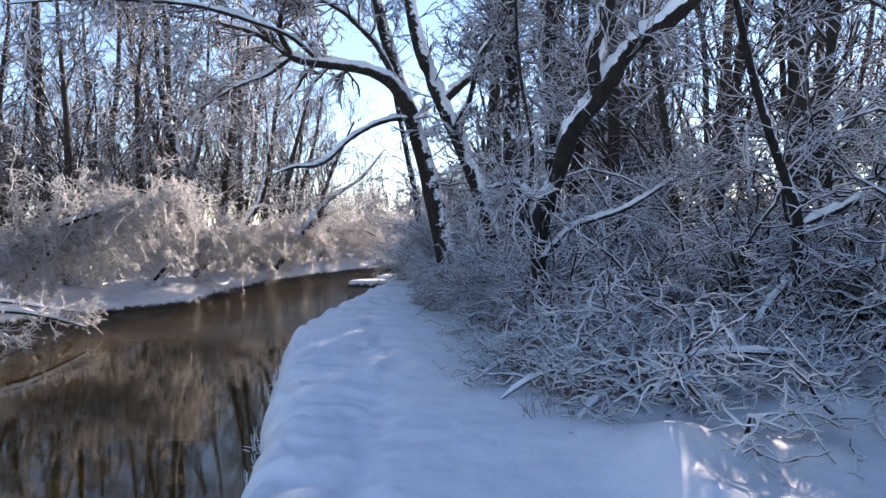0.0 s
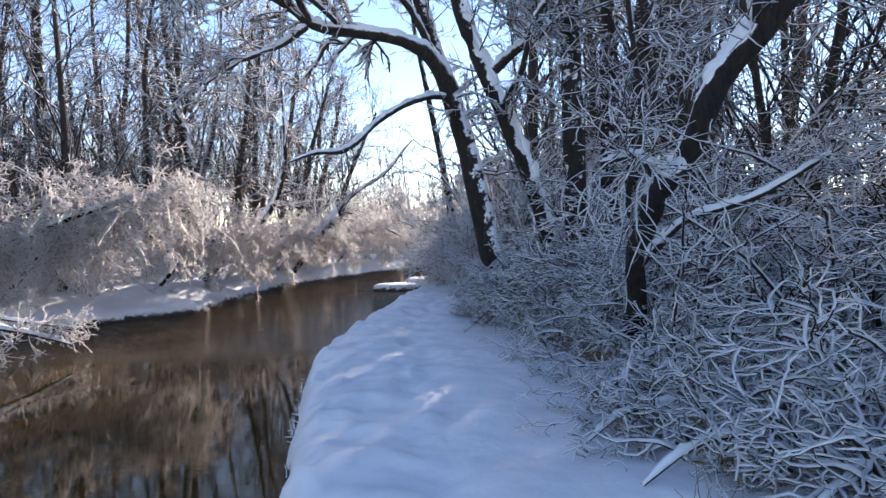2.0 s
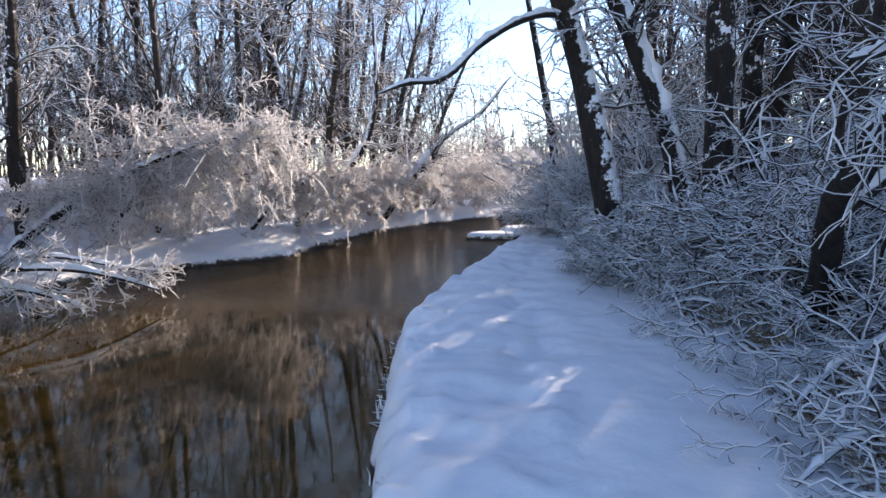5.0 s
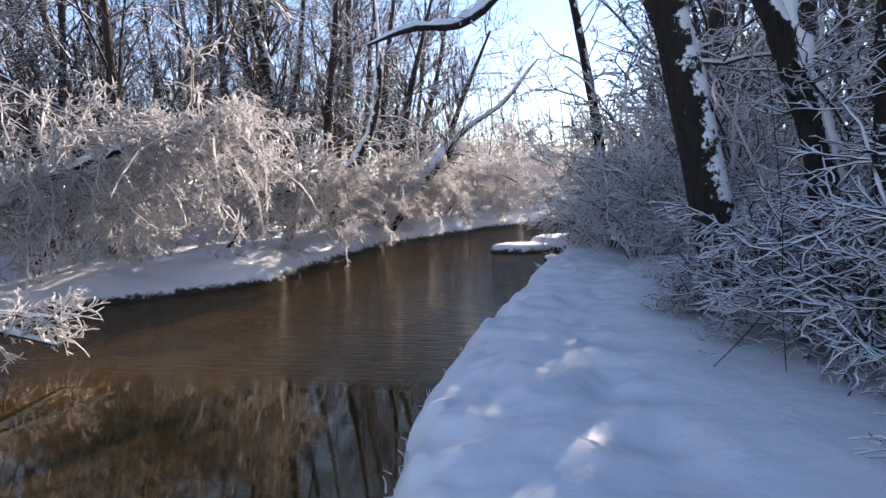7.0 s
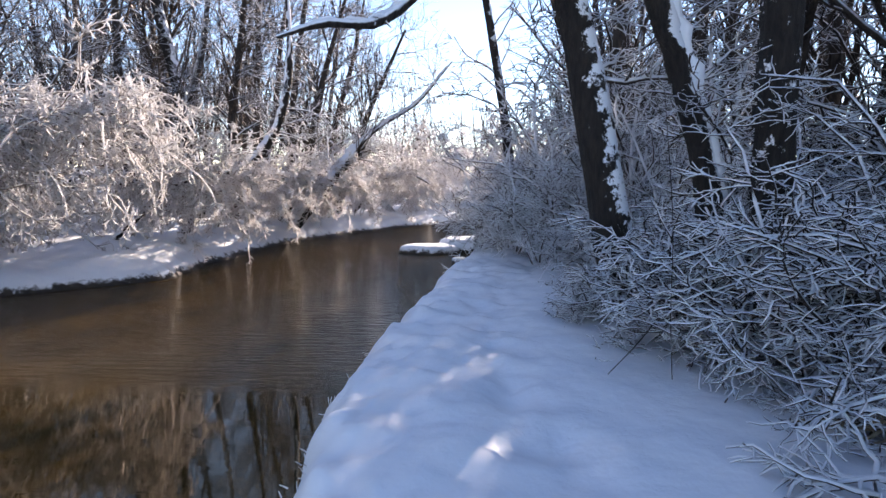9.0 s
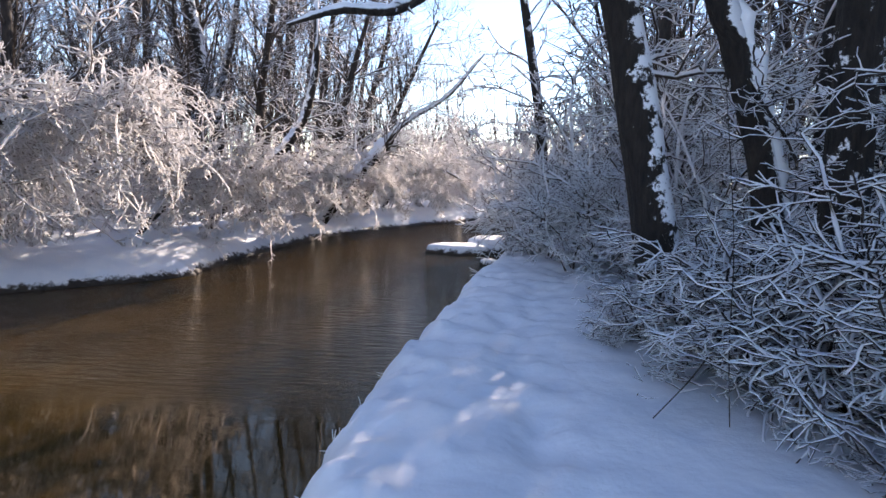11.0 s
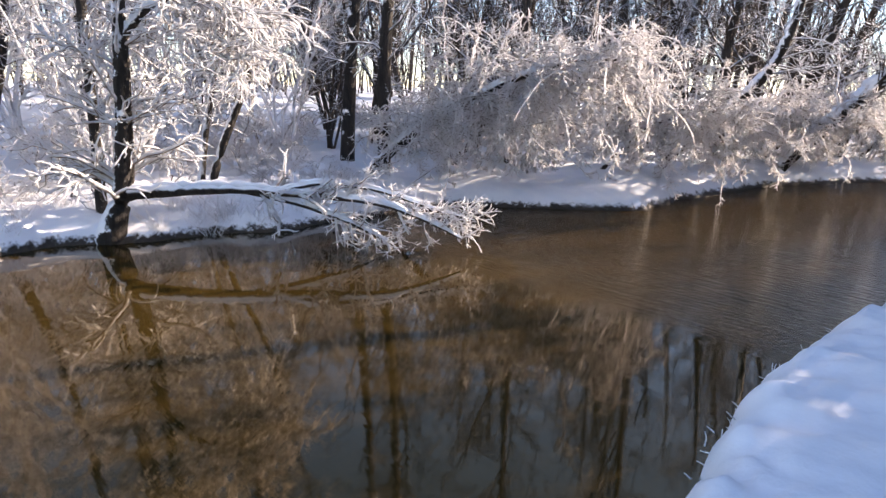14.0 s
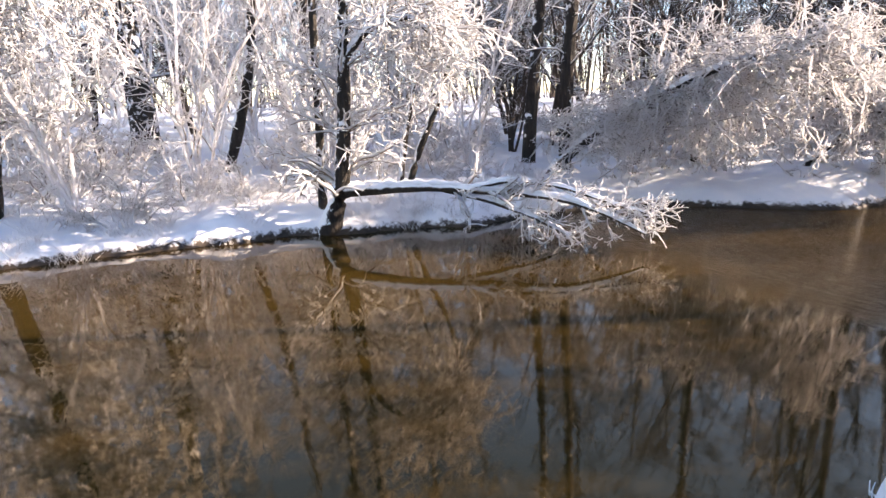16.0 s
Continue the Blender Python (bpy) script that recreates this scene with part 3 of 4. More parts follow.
BROAD = [(26, 0.8, 2.4, 0.35, 0.8, 0.15, 0.0, 3, 6), (8, 0.4, 1.2, 0.6, 0.8, 0.2, 0.0, 3, 4), (3, 0.25, 0.7, 0.8, 0.7, 0.25, 0.05, 3, 3)]
FLOOR = 0.0085
for k, keys in enumerate([
    [(-4.3, 18.4, 0.4, 0.13), (-4.1, 18.5, 2, 0.11), (-3.7, 18.6, 4, 0.08), (-3.0, 18.8, 6.5, 0.03)],
    [(-3.6, 19.8, 0.4, 0.12), (-3.2, 19.9, 2, 0.1), (-2.5, 20.1, 3.8, 0.07), (-1.7, 20.3, 5.6, 0.03)],
    [(-5.2, 20.6, 0.4, 0.14), (-5.1, 20.7, 3, 0.11), (-4.8, 20.8, 5.5, 0.08), (-4.4, 20.9, 8, 0.03)],
    [(-4.6, 23.0, 0.4, 0.14), (-4.3, 23.1, 3, 0.11), (-3.7, 23.2, 5, 0.08), (-3.2, 23.2, 7.5, 0.03)],
    [(-5.6, 17.2, 0.4, 0.12), (-5.6, 17.2, 3, 0.1), (-5.3, 17.3, 5, 0.07), (-5.0, 17.3, 8, 0.03)],
]):
    single_tree("tree", "bare spreading tree at the bend of the river", keys, 140 + k, BARK_FAR, BARE, shoots=BROAD, low=0.2)
FLOOR = 0.0065


# ---- shrubs ----
def shrub_branches(seed, stems, height, reach, twig_r, levels, mat, sag=0.25, wobble=0.13):
    """One mesh for each stem of a shrub, with its side shoots."""
    rng, made = np.random.RandomState(seed), []
    for _ in range(stems):
        t = Tubes()
        a, out = rng.uniform(0, 2 * math.pi), rng.uniform(0.15, 1.0) * reach
        start = np.array((math.cos(a) * 0.2 * reach, math.sin(a) * 0.2 * reach, 0.0)) * rng.uniform(0, 1.5)
        way = unit(np.array((math.cos(a) * out, math.sin(a) * out, 1.0)))
        path = stem(rng, start, way, height * rng.uniform(0.75, 1.35), 9, wobble, sag)
        inside = np.hypot(path[:, 0], path[:, 1]) < (0.35 + 0.45 * height) * rng.uniform(0.6, 1.0)
        path = path[: max(4, int(np.argmin(inside)) if not inside.all() else len(path))]
        rr = np.linspace(twig_r, twig_r * 0.5, len(path))
        t.add(path, rr, 5)
        spread(t, rng, path, rr, levels, 0.12)
        made.append(t.mesh("branch", mat))
    return made


def shrub(name, meshes, place, label, group, turn=0.0, size=1.0):
    base = thing(name, place, label, "shrub", group)
    base.rotation_euler, base.scale = (0, 0, turn), (size, size, size)
    for me in meshes:
        part("branch", me, base)
    return base


LOADED = [(10, 0.3, 1.0, 0.75, 0.8, 0.24, 0.45, 4, 6), (5, 0.12, 0.42, 0.8, 0.85, 0.28, 0.3, 3, 4), (1, 0.06, 0.18, 0.9, 0.9, 0.2, 0.1, 3, 2)]
FINE = [(9, 0.25, 0.7, 0.75, 0.8, 0.24, 0.35, 3, 5), (7, 0.1, 0.32, 0.8, 0.9, 0.28, 0.2, 3, 3)]
TALL = [(9, 0.5, 1.5, 0.6, 0.6, 0.15, 0.1, 3, 5), (5, 0.25, 0.8, 0.8, 0.7, 0.25, 0.2, 3, 3), (2, 0.15, 0.4, 0.9, 0.8, 0.3, 0.2, 3, 2)]
FLOOR, FLAT = 0.0085, 0.5
thicket = [shrub_branches(60 + n, 11, 2.7 + 0.3 * n, 1.3, 0.024, LOADED, LADEN, 0.75, 0.22) for n in range(4)]
# snowy twigs, whitened further to stand in for sky glow and haze
bower = [shrub_branches(65 + n, 13, 2.8, 1.1, 0.022, LOADED, HEAVY, 0.5, 0.2) for n in range(3)]
FLOOR, FLAT = 0.0085, 0.3
path_bush = [shrub_branches(75 + n, 12, 1.45, 1.3, 0.02, [(9, 0.3, 0.95, 0.8, 0.9, 0.2, 0.2, 5, 6), (5, 0.12, 0.4, 0.75, 0.8, 0.22, 0.1, 5, 4), (2, 0.06, 0.16, 0.8, 0.8, 0.3, 0.0, 4, 2)], LADEN, 0.6, 0.2) for n in range(3)]
low_bush = [shrub_branches(70 + n, 9, 1.3, 1.8, 0.022, [(6, 0.3, 0.9, 0.75, 1.0, 0.36, 0.6, 5, 7), (4, 0.12, 0.4, 0.7, 0.9, 0.36, 0.2, 4, 4), (2, 0.06, 0.2, 0.7, 0.9, 0.3, 0.0, 3, 2)], HEAVY, 1.3, 0.3) for n in range(3)]
FLOOR, FLAT = 0.0095, 0.8
frost_bush = [shrub_branches(80 + n, 10, 1.9, 1.2, 0.018, FINE, SPRAY, 0.6, 0.2) for n in range(3)]
FLOOR, FLAT = 0.0075, 1.0
sapling = [shrub_branches(85 + n, 6, 4.2, 0.35, 0.03, TALL, SPRAY, 0.02) for n in range(3)]
bare_sapling = [shrub_branches(85 + n, 6, 4.2, 0.35, 0.03, TALL, BARE, 0.02) for n in range(3)]
FLOOR = 0.0065

rng = np.random.RandomState(3)
n = 0
for gx in np.arange(2.5, 8.6, 1.0):
    for gy in np.arange(-2.0, 13.5, 1.15):
        x, y = gx + rng.uniform(-0.4, 0.4), gy + rng.uniform(-0.4, 0.4)
        if (x < 3.3 and y < 3.4) or (x < 4.6 and y < 2.7):
            continue
        if x > 6.5 and rng.random() < 0.4:
            continue
        if x > 4.9 and rng.random() < 0.35:
            continue
        shrub("thicket_shrub", thicket[n % 4], on_ground(x, y), "tangled leafless shrub bent under snow", "thicket beside the path", rng.uniform(0, 6.28), rng.uniform(0.8, 1.25) * (0.75 if x < 3.2 else (1.0 if x < 4.4 else (1.15 if x < 5.4 else 1.6))))
        n += 1
        if x > 6 and rng.random() < 0.5:
            n += 1
for x, y, s in [(1.6, 2.6, 0.7), (1.5, 3.3, 0.7), (2.1, 2.8, 0.9), (2.2, 2.0, 0.8), (2.7, 2.9, 1.0), (2.6, 2.2, 1.0), (3.6, 2.0, 0.9), (1.9, 2.3, 0.9), (2.5, 1.6, 1.0), (2.3, 3.1, 1.0), (1.75, 3.7, 0.8), (3.0, 2.4, 1.1), (1.55, 4.8, 0.85), (1.9, 4.3, 0.9), (3.3, 1.2, 0.9)]:
    shrub("low_shrub", low_bush[n % 3], on_ground(x, y), "low snow-bent shrub lying over the path edge", "low shrubs along the path", rng.uniform(0, 6.28), s)
    n += 1
for k, (x, y, s) in enumerate([(1.2, 7.45, 0.8), (1.4, 6.85, 0.85), (1.7, 7.2, 1.0), (1.85, 6.3, 0.95), (1.05, 7.9, 0.55), (2.1, 5.8, 0.9), (2.3, 6.8, 1.15), (2.6, 6.1, 1.1), (1.75, 7.9, 0.9), (1.6, 5.6, 0.45), (2.9, 5.2, 1.1)]):
    shrub("path_shrub", path_bush[k % 3], on_ground(x, y), "spreading leafless shrub laden with snow at the trunk foot", "shrubs by the forked tree", rng.uniform(0, 6.28), s)
for k, (x, y, s) in enumerate([(2.0, 9.3, 0.95), (1.5, 10.2, 0.9), (0.85, 11.1, 0.85), (0.65, 12.1, 1.0), (1.3, 11.7, 1.3), (0.95, 13.1, 1.2), (1.7, 12.7, 1.4), (1.5, 14.3, 1.4), (2.2, 11.3, 1.4), (2.5, 13.5, 1.5), (2.2, 15.7, 1.4), (3.0, 17.2, 1.4), (3.4, 14.8, 1.5), (1.9, 10.4, 1.1)]):
    shrub("snowy_shrub", bower[k % 3], on_ground(x, y), "tall leafless shrub white with snow beside the path end", "shrubs by the forked tree", rng.uniform(0, 6.28), s)


FLOOR = 0.0075


def weeping_shrub(name, keys, seed, drop, count, label, mat=SPRAY):
    """A limb with a hanging curtain of frosted twigs."""
    rng = np.random.RandomState(seed)
    base = thing(name, on_ground(*keys[0][:2]), label, "shrub", "frosted shrubs on the far bank")
    o = np.array(base.location)
    t = Tubes()
    path, radii = limb(t, rng, [(x - o[0], y - o[1], z - o[2], r) for x, y, z, r in keys], 0.05, 9, 24)
    ob = part("limb", t.mesh("limb", BARK), base)
    part("snow", snow_cap(rng, path, radii), ob, "white snow")
    for f in rng.uniform(0.22, 1.0, count):
        i = int(f * (len(path) - 1))
        way = unit(np.array((rng.normal() * 0.9, rng.normal() * 0.9, rng.uniform(-0.5, 0.8))))
        p = stem(rng, path[i] + rng.normal(size=3) * (0.3, 0.3, 0.18), way, rng.uniform(0.35, 1.0) * drop, 10, 0.22, 0.95)
        p = p[p[:, 2] > 0.1 - o[2] + rng.uniform(0, 0.5)]
        if len(p) < 3:
            continue
        rr, twigs = np.linspace(0.0125, 0.0095, len(p)), Tubes()
        twigs.add(p, rr, 4)
        spread(twigs, rng, p, rr, [(13, 0.12, 0.42, 0.9, 0.9, 0.28, 0.6, 4, 5), (5, 0.06, 0.18, 0.9, 0.95, 0.3, 0.1, 3, 3)], 0.08)
        part("branch", twigs.mesh("branch", mat), base, "hanging frosted branch")


FLOOR = 0.0098
weeping_shrub("weeping_shrub", [(-8.5, 9.0, 0.4, 0.09), (-7.6, 9.2, 1.1, 0.08), (-6.8, 9.4, 1.6, 0.065), (-6.0, 9.8, 2.0, 0.05), (-5.2, 10.2, 2.3, 0.035), (-4.6, 10.6, 2.3, 0.02)], 51, 2.15, 135, "arching limb with a curtain of frosted twigs over the water")
weeping_shrub("weeping_shrub", [(-8.0, 10.6, 0.4, 0.07), (-7.0, 10.7, 1.6, 0.06), (-6.0, 10.9, 2.2, 0.05), (-5.2, 11.2, 2.4, 0.03)], 52, 1.9, 60, "arching shrub with frosted twigs on the far bank")
weeping_shrub("weeping_shrub", [(-6.0, 12.6, 0.4, 0.07), (-5.2, 12.8, 1.3, 0.06), (-4.4, 13.0, 1.6, 0.04), (-3.8, 13.2, 1.5, 0.02)], 53, 1.9, 85, "low arching shrub with frosted twigs over the bank")
weeping_shrub("weeping_shrub", [(-5.4, 15.4, 0.4, 0.07), (-4.6, 15.5, 1.3, 0.06), (-3.8, 15.7, 1.5, 0.04), (-3.2, 16.0, 1.3, 0.02)], 54, 1.8, 75, "low arching shrub with frosted twigs over the bank")
weeping_shrub("weeping_shrub", [(-4.6, 17.4, 0.4, 0.07), (-3.9, 17.6, 1.2, 0.06), (-3.2, 17.9, 1.4, 0.04), (-2.6, 18.3, 1.1, 0.02)], 56, 1.7, 60, "low arching shrub with frosted twigs over the bank")
weeping_shrub("weeping_shrub", [(-3.2, 20.2, 0.4, 0.07), (-2.4, 20.4, 1.4, 0.06), (-1.6, 20.8, 1.6, 0.04), (-0.9, 21.2, 1.2, 0.02)], 57, 1.8, 60, "low arching shrub with frosted twigs at the river bend")
FLOOR = 0.0105
weeping_shrub("weeping_tree", [(-10.0, 0.6, 0.4, 0.14), (-9.6, 0.9, 2.0, 0.11), (-8.8, 1.2, 3.4, 0.08), (-7.6, 1.5, 3.9, 0.05), (-6.8, 1.7, 3.7, 0.025)], 55, 1.8, 120, "overhanging bank tree with drooping frosted branches", RIME)

for x, y, s in [(-9.3, 2.2, 0.6), (-9.9, 3.1, 0.7), (-10.6, 1.6, 0.9), (-9.4, 3.9, 0.5), (-10.8, 5.0, 0.9), (-9.9, 6.4, 0.6), (-10.2, 7.6, 0.8), (-8.6, 7.3, 0.45), (-7.9, 7.9, 0.4), (-11.5, 8.7, 1.0), (-12.4, 6.6, 1.1), (-13.0, 2.0, 1.1), (-12.0, 0.2, 1.0), (-11, -1.4, 1.0),
                (-9.2, 11.2, 1.0), (-10.6, 12.0, 1.2), (-7.4, 12.2, 0.9), (-6.4, 13.8, 0.9), (-8.4, 14.0, 1.2), (-7.0, 16.4, 1.2), (-4.4, 17.6, 0.8), (-3.0, 19.8, 0.9), (-2.0, 21.2, 1.0), (-1.5, 24.5, 1.3), (0.3, 26.6, 1.5), (2.4, 28.2, 1.6), (4.6, 29.6, 1.6), (-3.0, 26.2, 1.6), (1.6, 31.0, 1.8), (-1.2, 29.4, 1.8), (4.4, 33.5, 1.9), (7.5, 33.6, 1.8), (-5, 29, 1.9), (-0.6, 22.8, 1.1), (1, 25, 1.3), (3.2, 26.5, 1.4), (5.5, 28.5, 1.5), (8.5, 31, 1.6), (4.3, 20.5, 1.3), (6, 21, 1.5), (5, 18.5, 1.4), (7.5, 23.2, 1.5), (6.5, 18, 1.5)]:
    shrub("frosted_shrub", frost_bush[n % 3], on_ground(x, y), "leafless shrub thick with frost on the far bank", "frosted shrubs on the far bank", rng.uniform(0, 6.28), s * 1.25)
    n += 1


# ---- woods ----
def wood_tree(seed, height, radius, levels):
    rng = np.random.RandomState(seed)
    base = thing("wood_tree", (0, 0, -50), "bare slim woodland tree dusted with snow", "tree", "bare woods along the river")
    t, crown = Tubes(), Tubes()
    path = stem(rng, np.zeros(3), unit(np.array((rng.normal() * 0.08, rng.normal() * 0.08, 1.0))), height, 12, 0.05, -0.02)
    radii = np.linspace(radius, radius * 0.25, len(path))
    t.add(path, radii, 8)
    part("trunk", t.mesh("trunk", BARK_FAR), base)
    spread(crown, rng, path, radii, levels, 0.12)
    part("crown", crown.mesh("crown", BARE), base, "bare branches dusted with snow")
    return base


FLOOR = 0.0105
DENSE = [(27, 1.2, 3.6, 0.4, 0.7, 0.12, -0.06, 3, 5), (8, 0.5, 1.5, 0.55, 0.7, 0.18, 0.0, 3, 3), (2, 0.35, 0.95, 0.8, 0.6, 0.25, 0.05, 3, 2)]
LIGHT = [(34, 1.2, 3.8, 0.4, 0.7, 0.12, -0.06, 3, 4), (9, 0.6, 1.5, 0.6, 0.7, 0.18, 0.0, 3, 3)]
kinds = [wood_tree(90, 11, 0.13, DENSE), wood_tree(91, 13, 0.16, DENSE), wood_tree(92, 9, 0.10, DENSE)]
FLOOR = 0.015
far_kinds = [wood_tree(93, 12, 0.13, LIGHT), wood_tree(94, 10, 0.11, LIGHT)]
rng = np.random.RandomState(8)
spots = [(4.7, 9.4), (4.1, 11.6), (4.9, 7.3), (5.6, 5.2), (6.6, 6.6), (7.6, 8.2), (8.4, 5.0), (7.0, 3.4), (6.2, 8.9), (9.0, 10.2), (8.0, 12.4), (10.0, 7.0), (9.6, 3.0), (11.2, 5.4), (7.6, 1.2), (10.6, 9.6), (3.0, 15.0), (3.5, 16.6), (2.7, 13.9), (4.3, 18.6), (4.0, 17.5), (5.6, 20.2), (4.6, 14.2), (5.8, 15.6), (4.9, 16.9), (6.6, 17.4), (7.6, 15.4), (6.2, 13.2), (8.2, 19.2), (7.4, 20.6), (8.8, 17.2), (9.8, 21.5), (5.6, 11.6), (7.2, 11.2),
         (-8.6, 19.5), (-10.2, 17.8), (-9.6, 21.8), (-11.6, 20.2), (-12.2, 23.4), (-8.0, 23.6), (-13.4, 18.4), (-10.6, 25.4), (-14.6, 21.6), (-7.8, 26.4), (-13.8, 26.0), (-16.0, 18.6), (-9.2, 28.4), (-12.0, 15.6)]
for _ in range(6000):
    x, y = rng.uniform(-42, 30), rng.uniform(-7, 60)
    a, b = float(np.interp(y, FAR_Y, FAR_X)), float(np.interp(y, NEAR_Y, NEAR_X))
    if a - 2.6 < x < b + 3.0 or (0 < x < 4.5 and y < 13) or (x > 0 and y < -5) or (y > 18 and -0.2 * y < x < 0.08 * y + 1):
        continue
    lane = [x - (y - q) * math.tan(SUN_AZ) for q in (0, 4, 8, 12, 15)]
    shades = any(float(np.interp(q, FAR_Y, FAR_X)) - 4 < p < float(np.interp(q, FAR_Y, FAR_X)) + 2 for p, q in zip(lane, (0, 4, 8, 12, 15)))
    if shades and 13 < y < 46:
        continue
    gap = 1.7 if a - 14 < x < a else (1.8 if b < x < b + 14 and y < 40 else 2.6)
    if all((x - p) ** 2 + (y - q) ** 2 > gap * gap for p, q in spots):
        spots.append((x, y))
    if len(spots) >= 172:
        break
for k, (x, y) in enumerate(spots):
    s = rng.uniform(0.7, 1.15)
    m = Matrix.LocRotScale(on_ground(x, y, 0.1), Euler((0, 0, rng.uniform(0, 6.28))), (1, 1, 1))
    pool = kinds if math.hypot(x + 0.4, y - 3) < 19 and (x < 1 or k < 34) else far_kinds
    copy_thing(pool[k % len(pool)], m).scale = (s, s, s)
for kind in kinds + far_kinds:
    for ob in (*kind.children_recursive, kind):
        bpy.data.objects.remove(ob)
for x, y, s in [(-18, 3, 1.6), (-17, -1, 1.6), (-19.5, 0.5, 1.8), (-20, 5.4, 1.8), (-21, 9, 1.9), (-16, -3, 1.5), (-22.5, 2.5, 2.0), (-19, -4, 1.8), (-14.5, -2.5, 1.3), (1.9, 12.4, 0.6), (2.3, 13.2, 0.7), (2.9, 14.4, 0.8), (3.3, 15.6, 0.9), (3.9, 16.4, 0.9), (4.4, 17.6, 1.0), (2.0, 11.2, 0.55), (-9.6, 1.6, 0.9), (-10.8, 3.4, 1.1), (-9.7, 5.3, 0.8), (-11.4, 6.0, 1.1), (-10.0, 8.3, 0.9), (-12.6, 8.0, 1.2), (-13.6, 5.0, 1.2), (-11.0, 10.0, 1.0), (-9.0, 12.4, 1.0), (-13.0, 11.4, 1.3), (-10.8, 13.6, 1.1), (-8.8, 15.6, 1.1), (-6.6, 15.2, 0.9), (-12.0, 16.6, 1.3), (-7.4, 17.4, 1.0), (-9.2, 18.6, 1.2), 
                (-8.2, 21.6, 1.3), (-14.8, 8.8, 1.4), (-15.6, 4.4, 1.4), (-13.2, -0.6, 1.2), (-11.6, 1.4, 1.0), (-15.5, 13.5, 1.4), (-17.5, 7.0, 1.5), (-16.5, 1.0, 1.5), (-18.5, 11.0, 1.5), (-10.4, 21.0, 1.4)]:
    shrub("sapling_clump", (bare_sapling if y > 9.5 else sapling)[int(abs(x * 7)) % 3], on_ground(x, y), "clump of thin leafless saplings by the river", "sapling clumps along the river", rng.uniform(0, 6.28), s)


def far_woods():
    """Uncountable thin stems and brush that close the woods in the distance."""
    rng, t, made = np.random.RandomState(77), Tubes(), 0
    while made < 1250:
        a, d = rng.uniform(-1.9, 1.9), rng.uniform(25, 52)
        x, y = -0.4 + d * math.sin(a), 3 + d * math.cos(a)
        if float(np.interp(y, FAR_Y, FAR_X)) - 4 < x < float(np.interp(y, NEAR_Y, NEAR_X)) + 4 and y < 34:
            continue
        made += 1
        h = rng.uniform(3.0, 8.5) * (0.55 if -0.22 < a < 0.3 else (1.2 if a < 0 else 1.0))
        p = stem(rng, np.array(on_ground(x, y, 0.1)), unit(np.array((rng.normal() * 0.15, rng.normal() * 0.15, 1))), h, 5, 0.08, 0.0)
        rr = np.linspace(0.05, 0.02, 6)
        t.add(p, rr, 3)
        spread(t, rng, p, rr, [(7, 0.6, 2.2, 0.6, 0.6, 0.15, 0.0, 3, 3), (1, 0.4, 1.0, 0.8, 0.7, 0.2, 0.0, 3, 2)], 0.08)
    tagged(new("distant_woods", t.mesh("distant_woods", BARE)), "distant bare woods dusted with snow", "woods", kind="stuff")


FLOOR = 0.016
far_woods()


# ---- small things by the path and in the river ----
def snow_bar(place, rx, ry, h):
    co, quads, a = [], [], 28
    for k, f in enumerate((1.0, 0.97, 0.9, 0.75, 0.5, 0.2, 0.02)):
        for j in range(a):
            w = 2 * math.pi * j / a
            e = f * (1 + 0.35 * noise.noise((math.cos(w) * 1.6 + place[0], math.sin(w) * 1.6, 4)))
            co.append((rx * e * math.cos(w), ry * e * math.sin(w), (-0.05, 0.03, 0.75 * h, 0.95 * h, h, 1.04 * h, 1.05 * h)[k] + 0.02 * noise.noise((j * 0.7, k, 2))))
    for k in range(6):
        for j in range(a):
            quads.append((k * a + j, k * a + (j + 1) % a, (k + 1) * a + (j + 1) % a, (k + 1) * a + j))
    ob = new("snow_covered_rock", quad_mesh("snow_covered_rock", np.array(co), np.array(quads), GROUND))
    ob.location = place
    return tagged(ob, "flat rock in the river capped with snow", "rock")


snow_bar((-0.75, 14.75, 0), 0.62, 0.4, 0.17)
snow_bar((0.05, 15.3, 0), 0.75, 0.6, 0.26)
snow_bar((-0.22, 13.3, 0), 0.16, 0.14, 0.12)


def grass_tuft(seed, count, height, mat, thick=0.003):
    rng = np.random.RandomState(seed)
    t = Tubes()
    for _ in range(count):
        a = rng.uniform(0, 6.28)
        p = stem(rng, np.array((rng.normal() * 0.06, rng.normal() * 0.06, -0.03)), unit(np.array((math.cos(a) * 0.6, math.sin(a) * 0.6, 1))), height * rng.uniform(0.5, 1.2), 5, 0.12, 0.8)
        t.add(p, np.linspace(thick, thick * 0.5, len(p)), 3)
    return t.mesh("grass_tuft", mat)


tufts, white_tufts = [grass_tuft(100 + k, 16, 0.26, STRAW) for k in range(2)], [grass_tuft(110 + k, 8, 0.09, HEAVY, 0.005) for k in range(2)]
for k in range(34):
    x, y = rng.uniform(1.25, 2.4), rng.uniform(1.6, 7.0)
    ob = new("grass_tuft", tufts[k % 2])
    ob.location, ob.rotation_euler = on_ground(x, y, 0.0), (0, 0, rng.uniform(0, 6.28))
    tagged(ob, "tuft of dry tan grass poking through the snow", "grass", "dry grass by the path")
for k in range(54):
    y = rng.uniform(0.5, 11.0)
    ob = new("frosted_tuft", white_tufts[k % 2])
    x = near_bank(y) + rng.uniform(0.0, 0.06)
    ob.location, ob.rotation_euler = on_ground(x, y, 0.0), (0.0, -0.5, rng.uniform(-0.6, 0.6))
    tagged(ob, "frosted grass tuft on the snowy bank edge", "grass", "frosted tufts on the bank", "stuff")

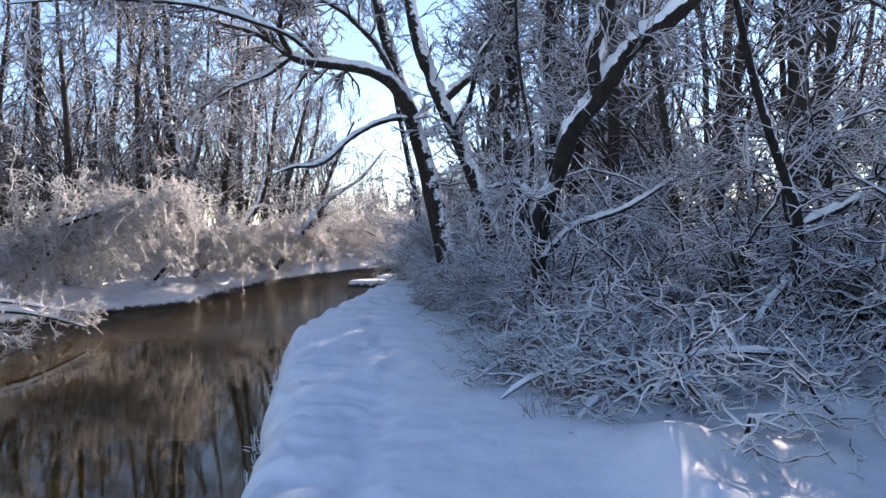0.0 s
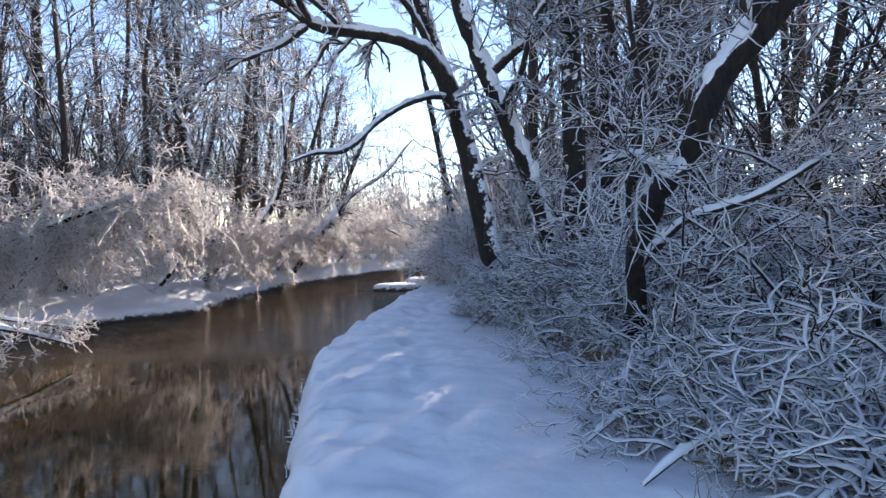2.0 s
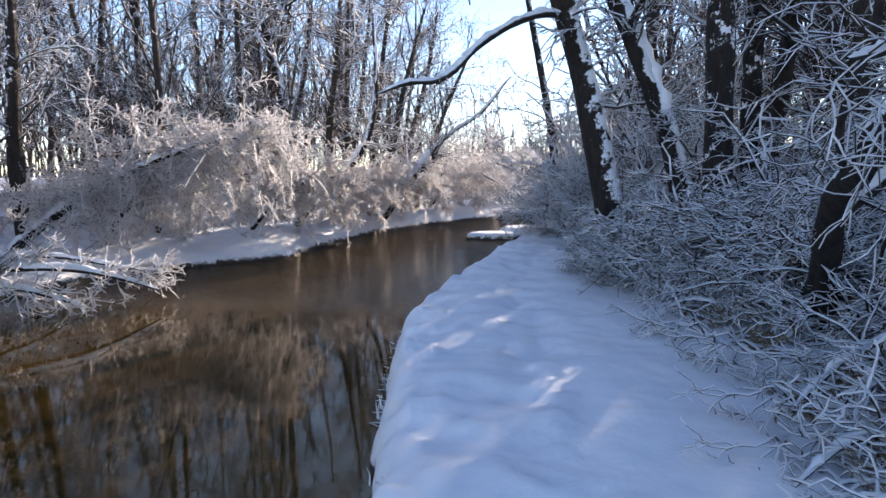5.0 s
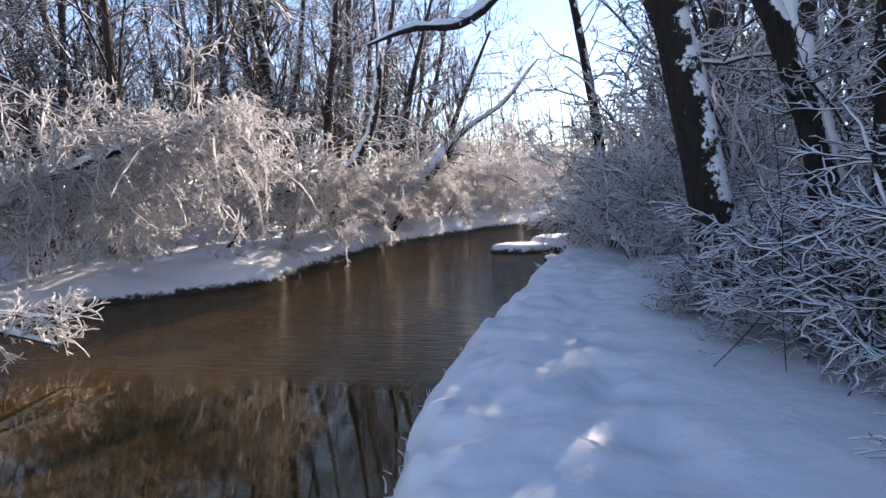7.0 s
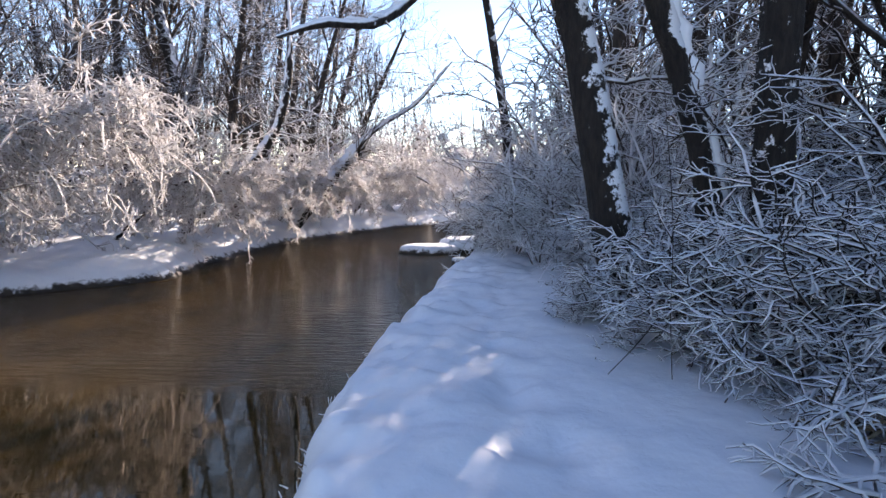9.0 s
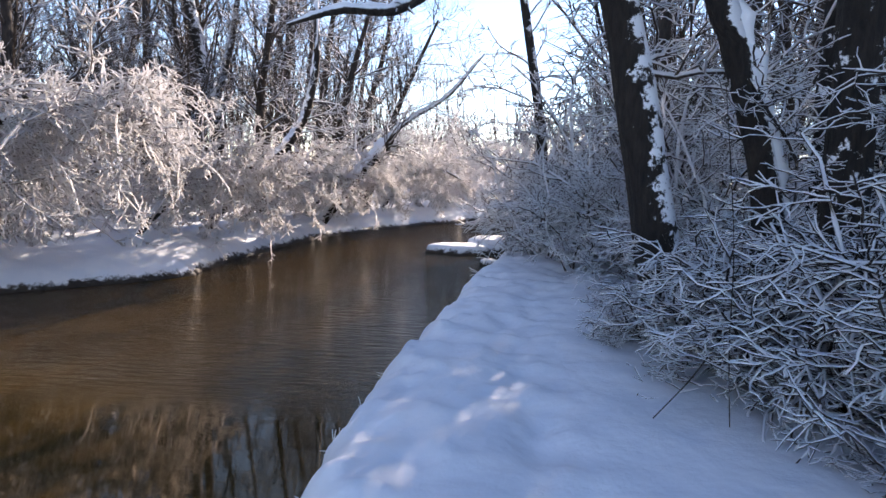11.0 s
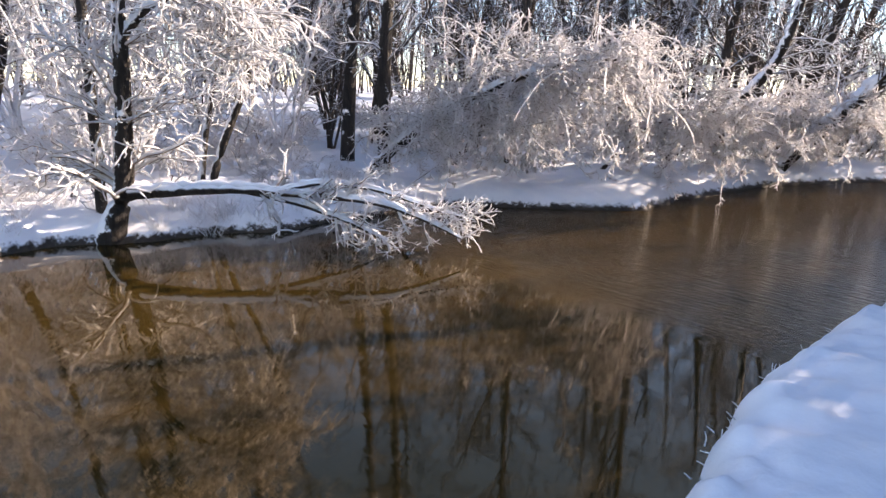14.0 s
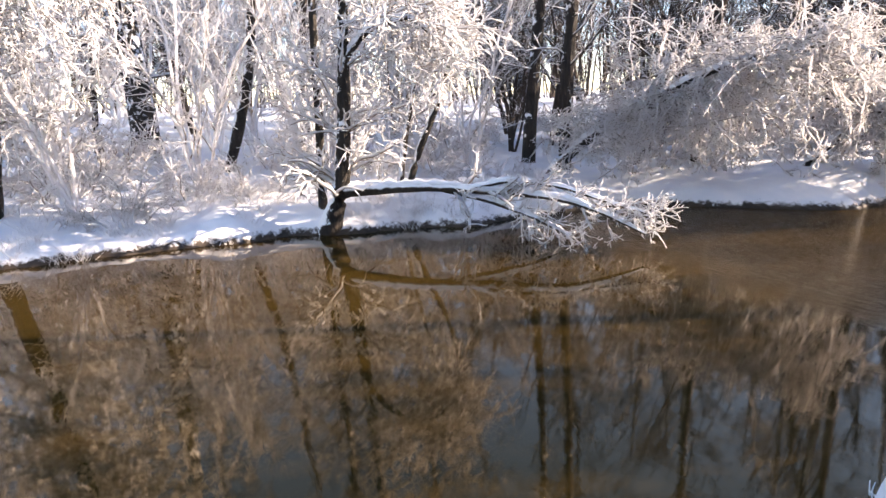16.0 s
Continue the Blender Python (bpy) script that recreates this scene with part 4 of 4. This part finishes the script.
weeds = [grass_tuft(120 + k, 20, 0.3, RIME) for k in range(3)]
for k in range(90):
    y = rng.uniform(0.2, 8.6)
    ob = new("frosted_weed", weeds[k % 3])
    ob.location, ob.rotation_euler = on_ground(far_bank(y) - rng.uniform(0.02, 1.3) ** 1.5, y, 0.0), (0, 0, rng.uniform(0, 6.28))
    tagged(ob, "frosted weed tuft on the far snowy bank", "grass", "frosted weeds on the far bank", "stuff")


def leaf_clump(seed):
    """Curled dry leaves and grass matted together."""
    rng = np.random.RandomState(seed)
    t = Tubes()
    for _ in range(46):
        a = rng.uniform(0, 6.28)
        p = stem(rng, rng.normal(size=3) * (0.09, 0.09, 0.03), unit(np.array((math.cos(a), math.sin(a), rng.uniform(0.1, 0.9)))), rng.uniform(0.08, 0.22), 4, 0.3, 4.0)
        t.add(p, np.linspace(0.011, 0.004, len(p)), 3)
    return t.mesh("leaf_clump", STRAW)


leaf_clumps = [leaf_clump(150 + k) for k in range(2)]
for k, (x, y) in enumerate([(1.75, 2.4), (2.05, 2.7), (1.6, 2.9), (2.3, 2.35), (1.9, 3.3), (1.7, 3.7), (2.5, 2.9), (2.2, 3.6), (1.45, 3.6), (2.7, 2.5), (1.6, 4.6), (1.5, 5.6)]):
    ob = new("leaf_clump", leaf_clumps[k % 2])
    ob.location, ob.rotation_euler = on_ground(x, y, -0.03), (0, 0, k * 1.7)
    tagged(ob, "matted clump of dry brown leaves and grass in snow", "dry leaves", "dry clumps by the path", "stuff")


def stick(keys, label, seed, snow=True):
    rng = np.random.RandomState(seed)
    x, y, z = keys[0][:3]
    base = thing("stick", (x, y, z), label, "branch", "loose branches by the path")
    t = Tubes()
    path, radii = limb(t, rng, [(a - x, b - y, c - z, r) for a, b, c, r in keys], 0.08, 6, 14)
    twig = part("branch", t.mesh("branch", BARK if snow else STALK), base)
    if snow:
        part("snow", snow_cap(rng, path, radii, 0.03, 0.006 if seed > 2 else 0.001), twig, "line of snow on the branch")


stick([(0.5, 6.32, 0.44, 0.003), (0.75, 6.5, 0.6, 0.004), (1.05, 6.8, 0.82, 0.005), (1.3, 7.0, 1.05, 0.006)], "thin dark branch leaning from a shrub", 1, False)
stick([(0.88, 6.3, 0.42, 0.003), (0.9, 6.45, 0.8, 0.003), (0.95, 6.6, 1.3, 0.003), (0.98, 7.0, 2.2, 0.002)], "thin upright dry stalk in the snow", 2, False)
stick([(1.0, 2.75, 0.45, 0.008), (1.3, 2.95, 0.58, 0.016), (1.7, 3.0, 0.62, 0.02), (2.2, 2.8, 0.5, 0.02)], "arched branch with thick snow over the path edge", 3)
stick([(1.0, 5.3, 0.44, 0.006), (1.3, 5.5, 0.62, 0.01), (1.7, 5.3, 0.55, 0.012), (2.0, 5.0, 0.45, 0.012)], "thin arched branch over the snow", 4)
stick([(1.15, 2.2, 0.46, 0.012), (1.5, 2.35, 0.62, 0.016), (2.0, 2.4, 0.66, 0.018), (2.6, 2.3, 0.55, 0.018)], "arched branch under thick snow by the path", 6)
stick([(1.3, 3.5, 0.46, 0.01), (1.7, 3.7, 0.75, 0.014), (2.3, 3.8, 0.9, 0.016), (3.0, 3.7, 0.85, 0.018)], "arched branch under thick snow in the shrubs", 7)
stick([(1.6, 1.7, 0.48, 0.012), (2.1, 1.95, 0.7, 0.016), (2.8, 2.0, 0.85, 0.018), (3.5, 1.8, 0.8, 0.02)], "low arched branch carrying snow", 8)
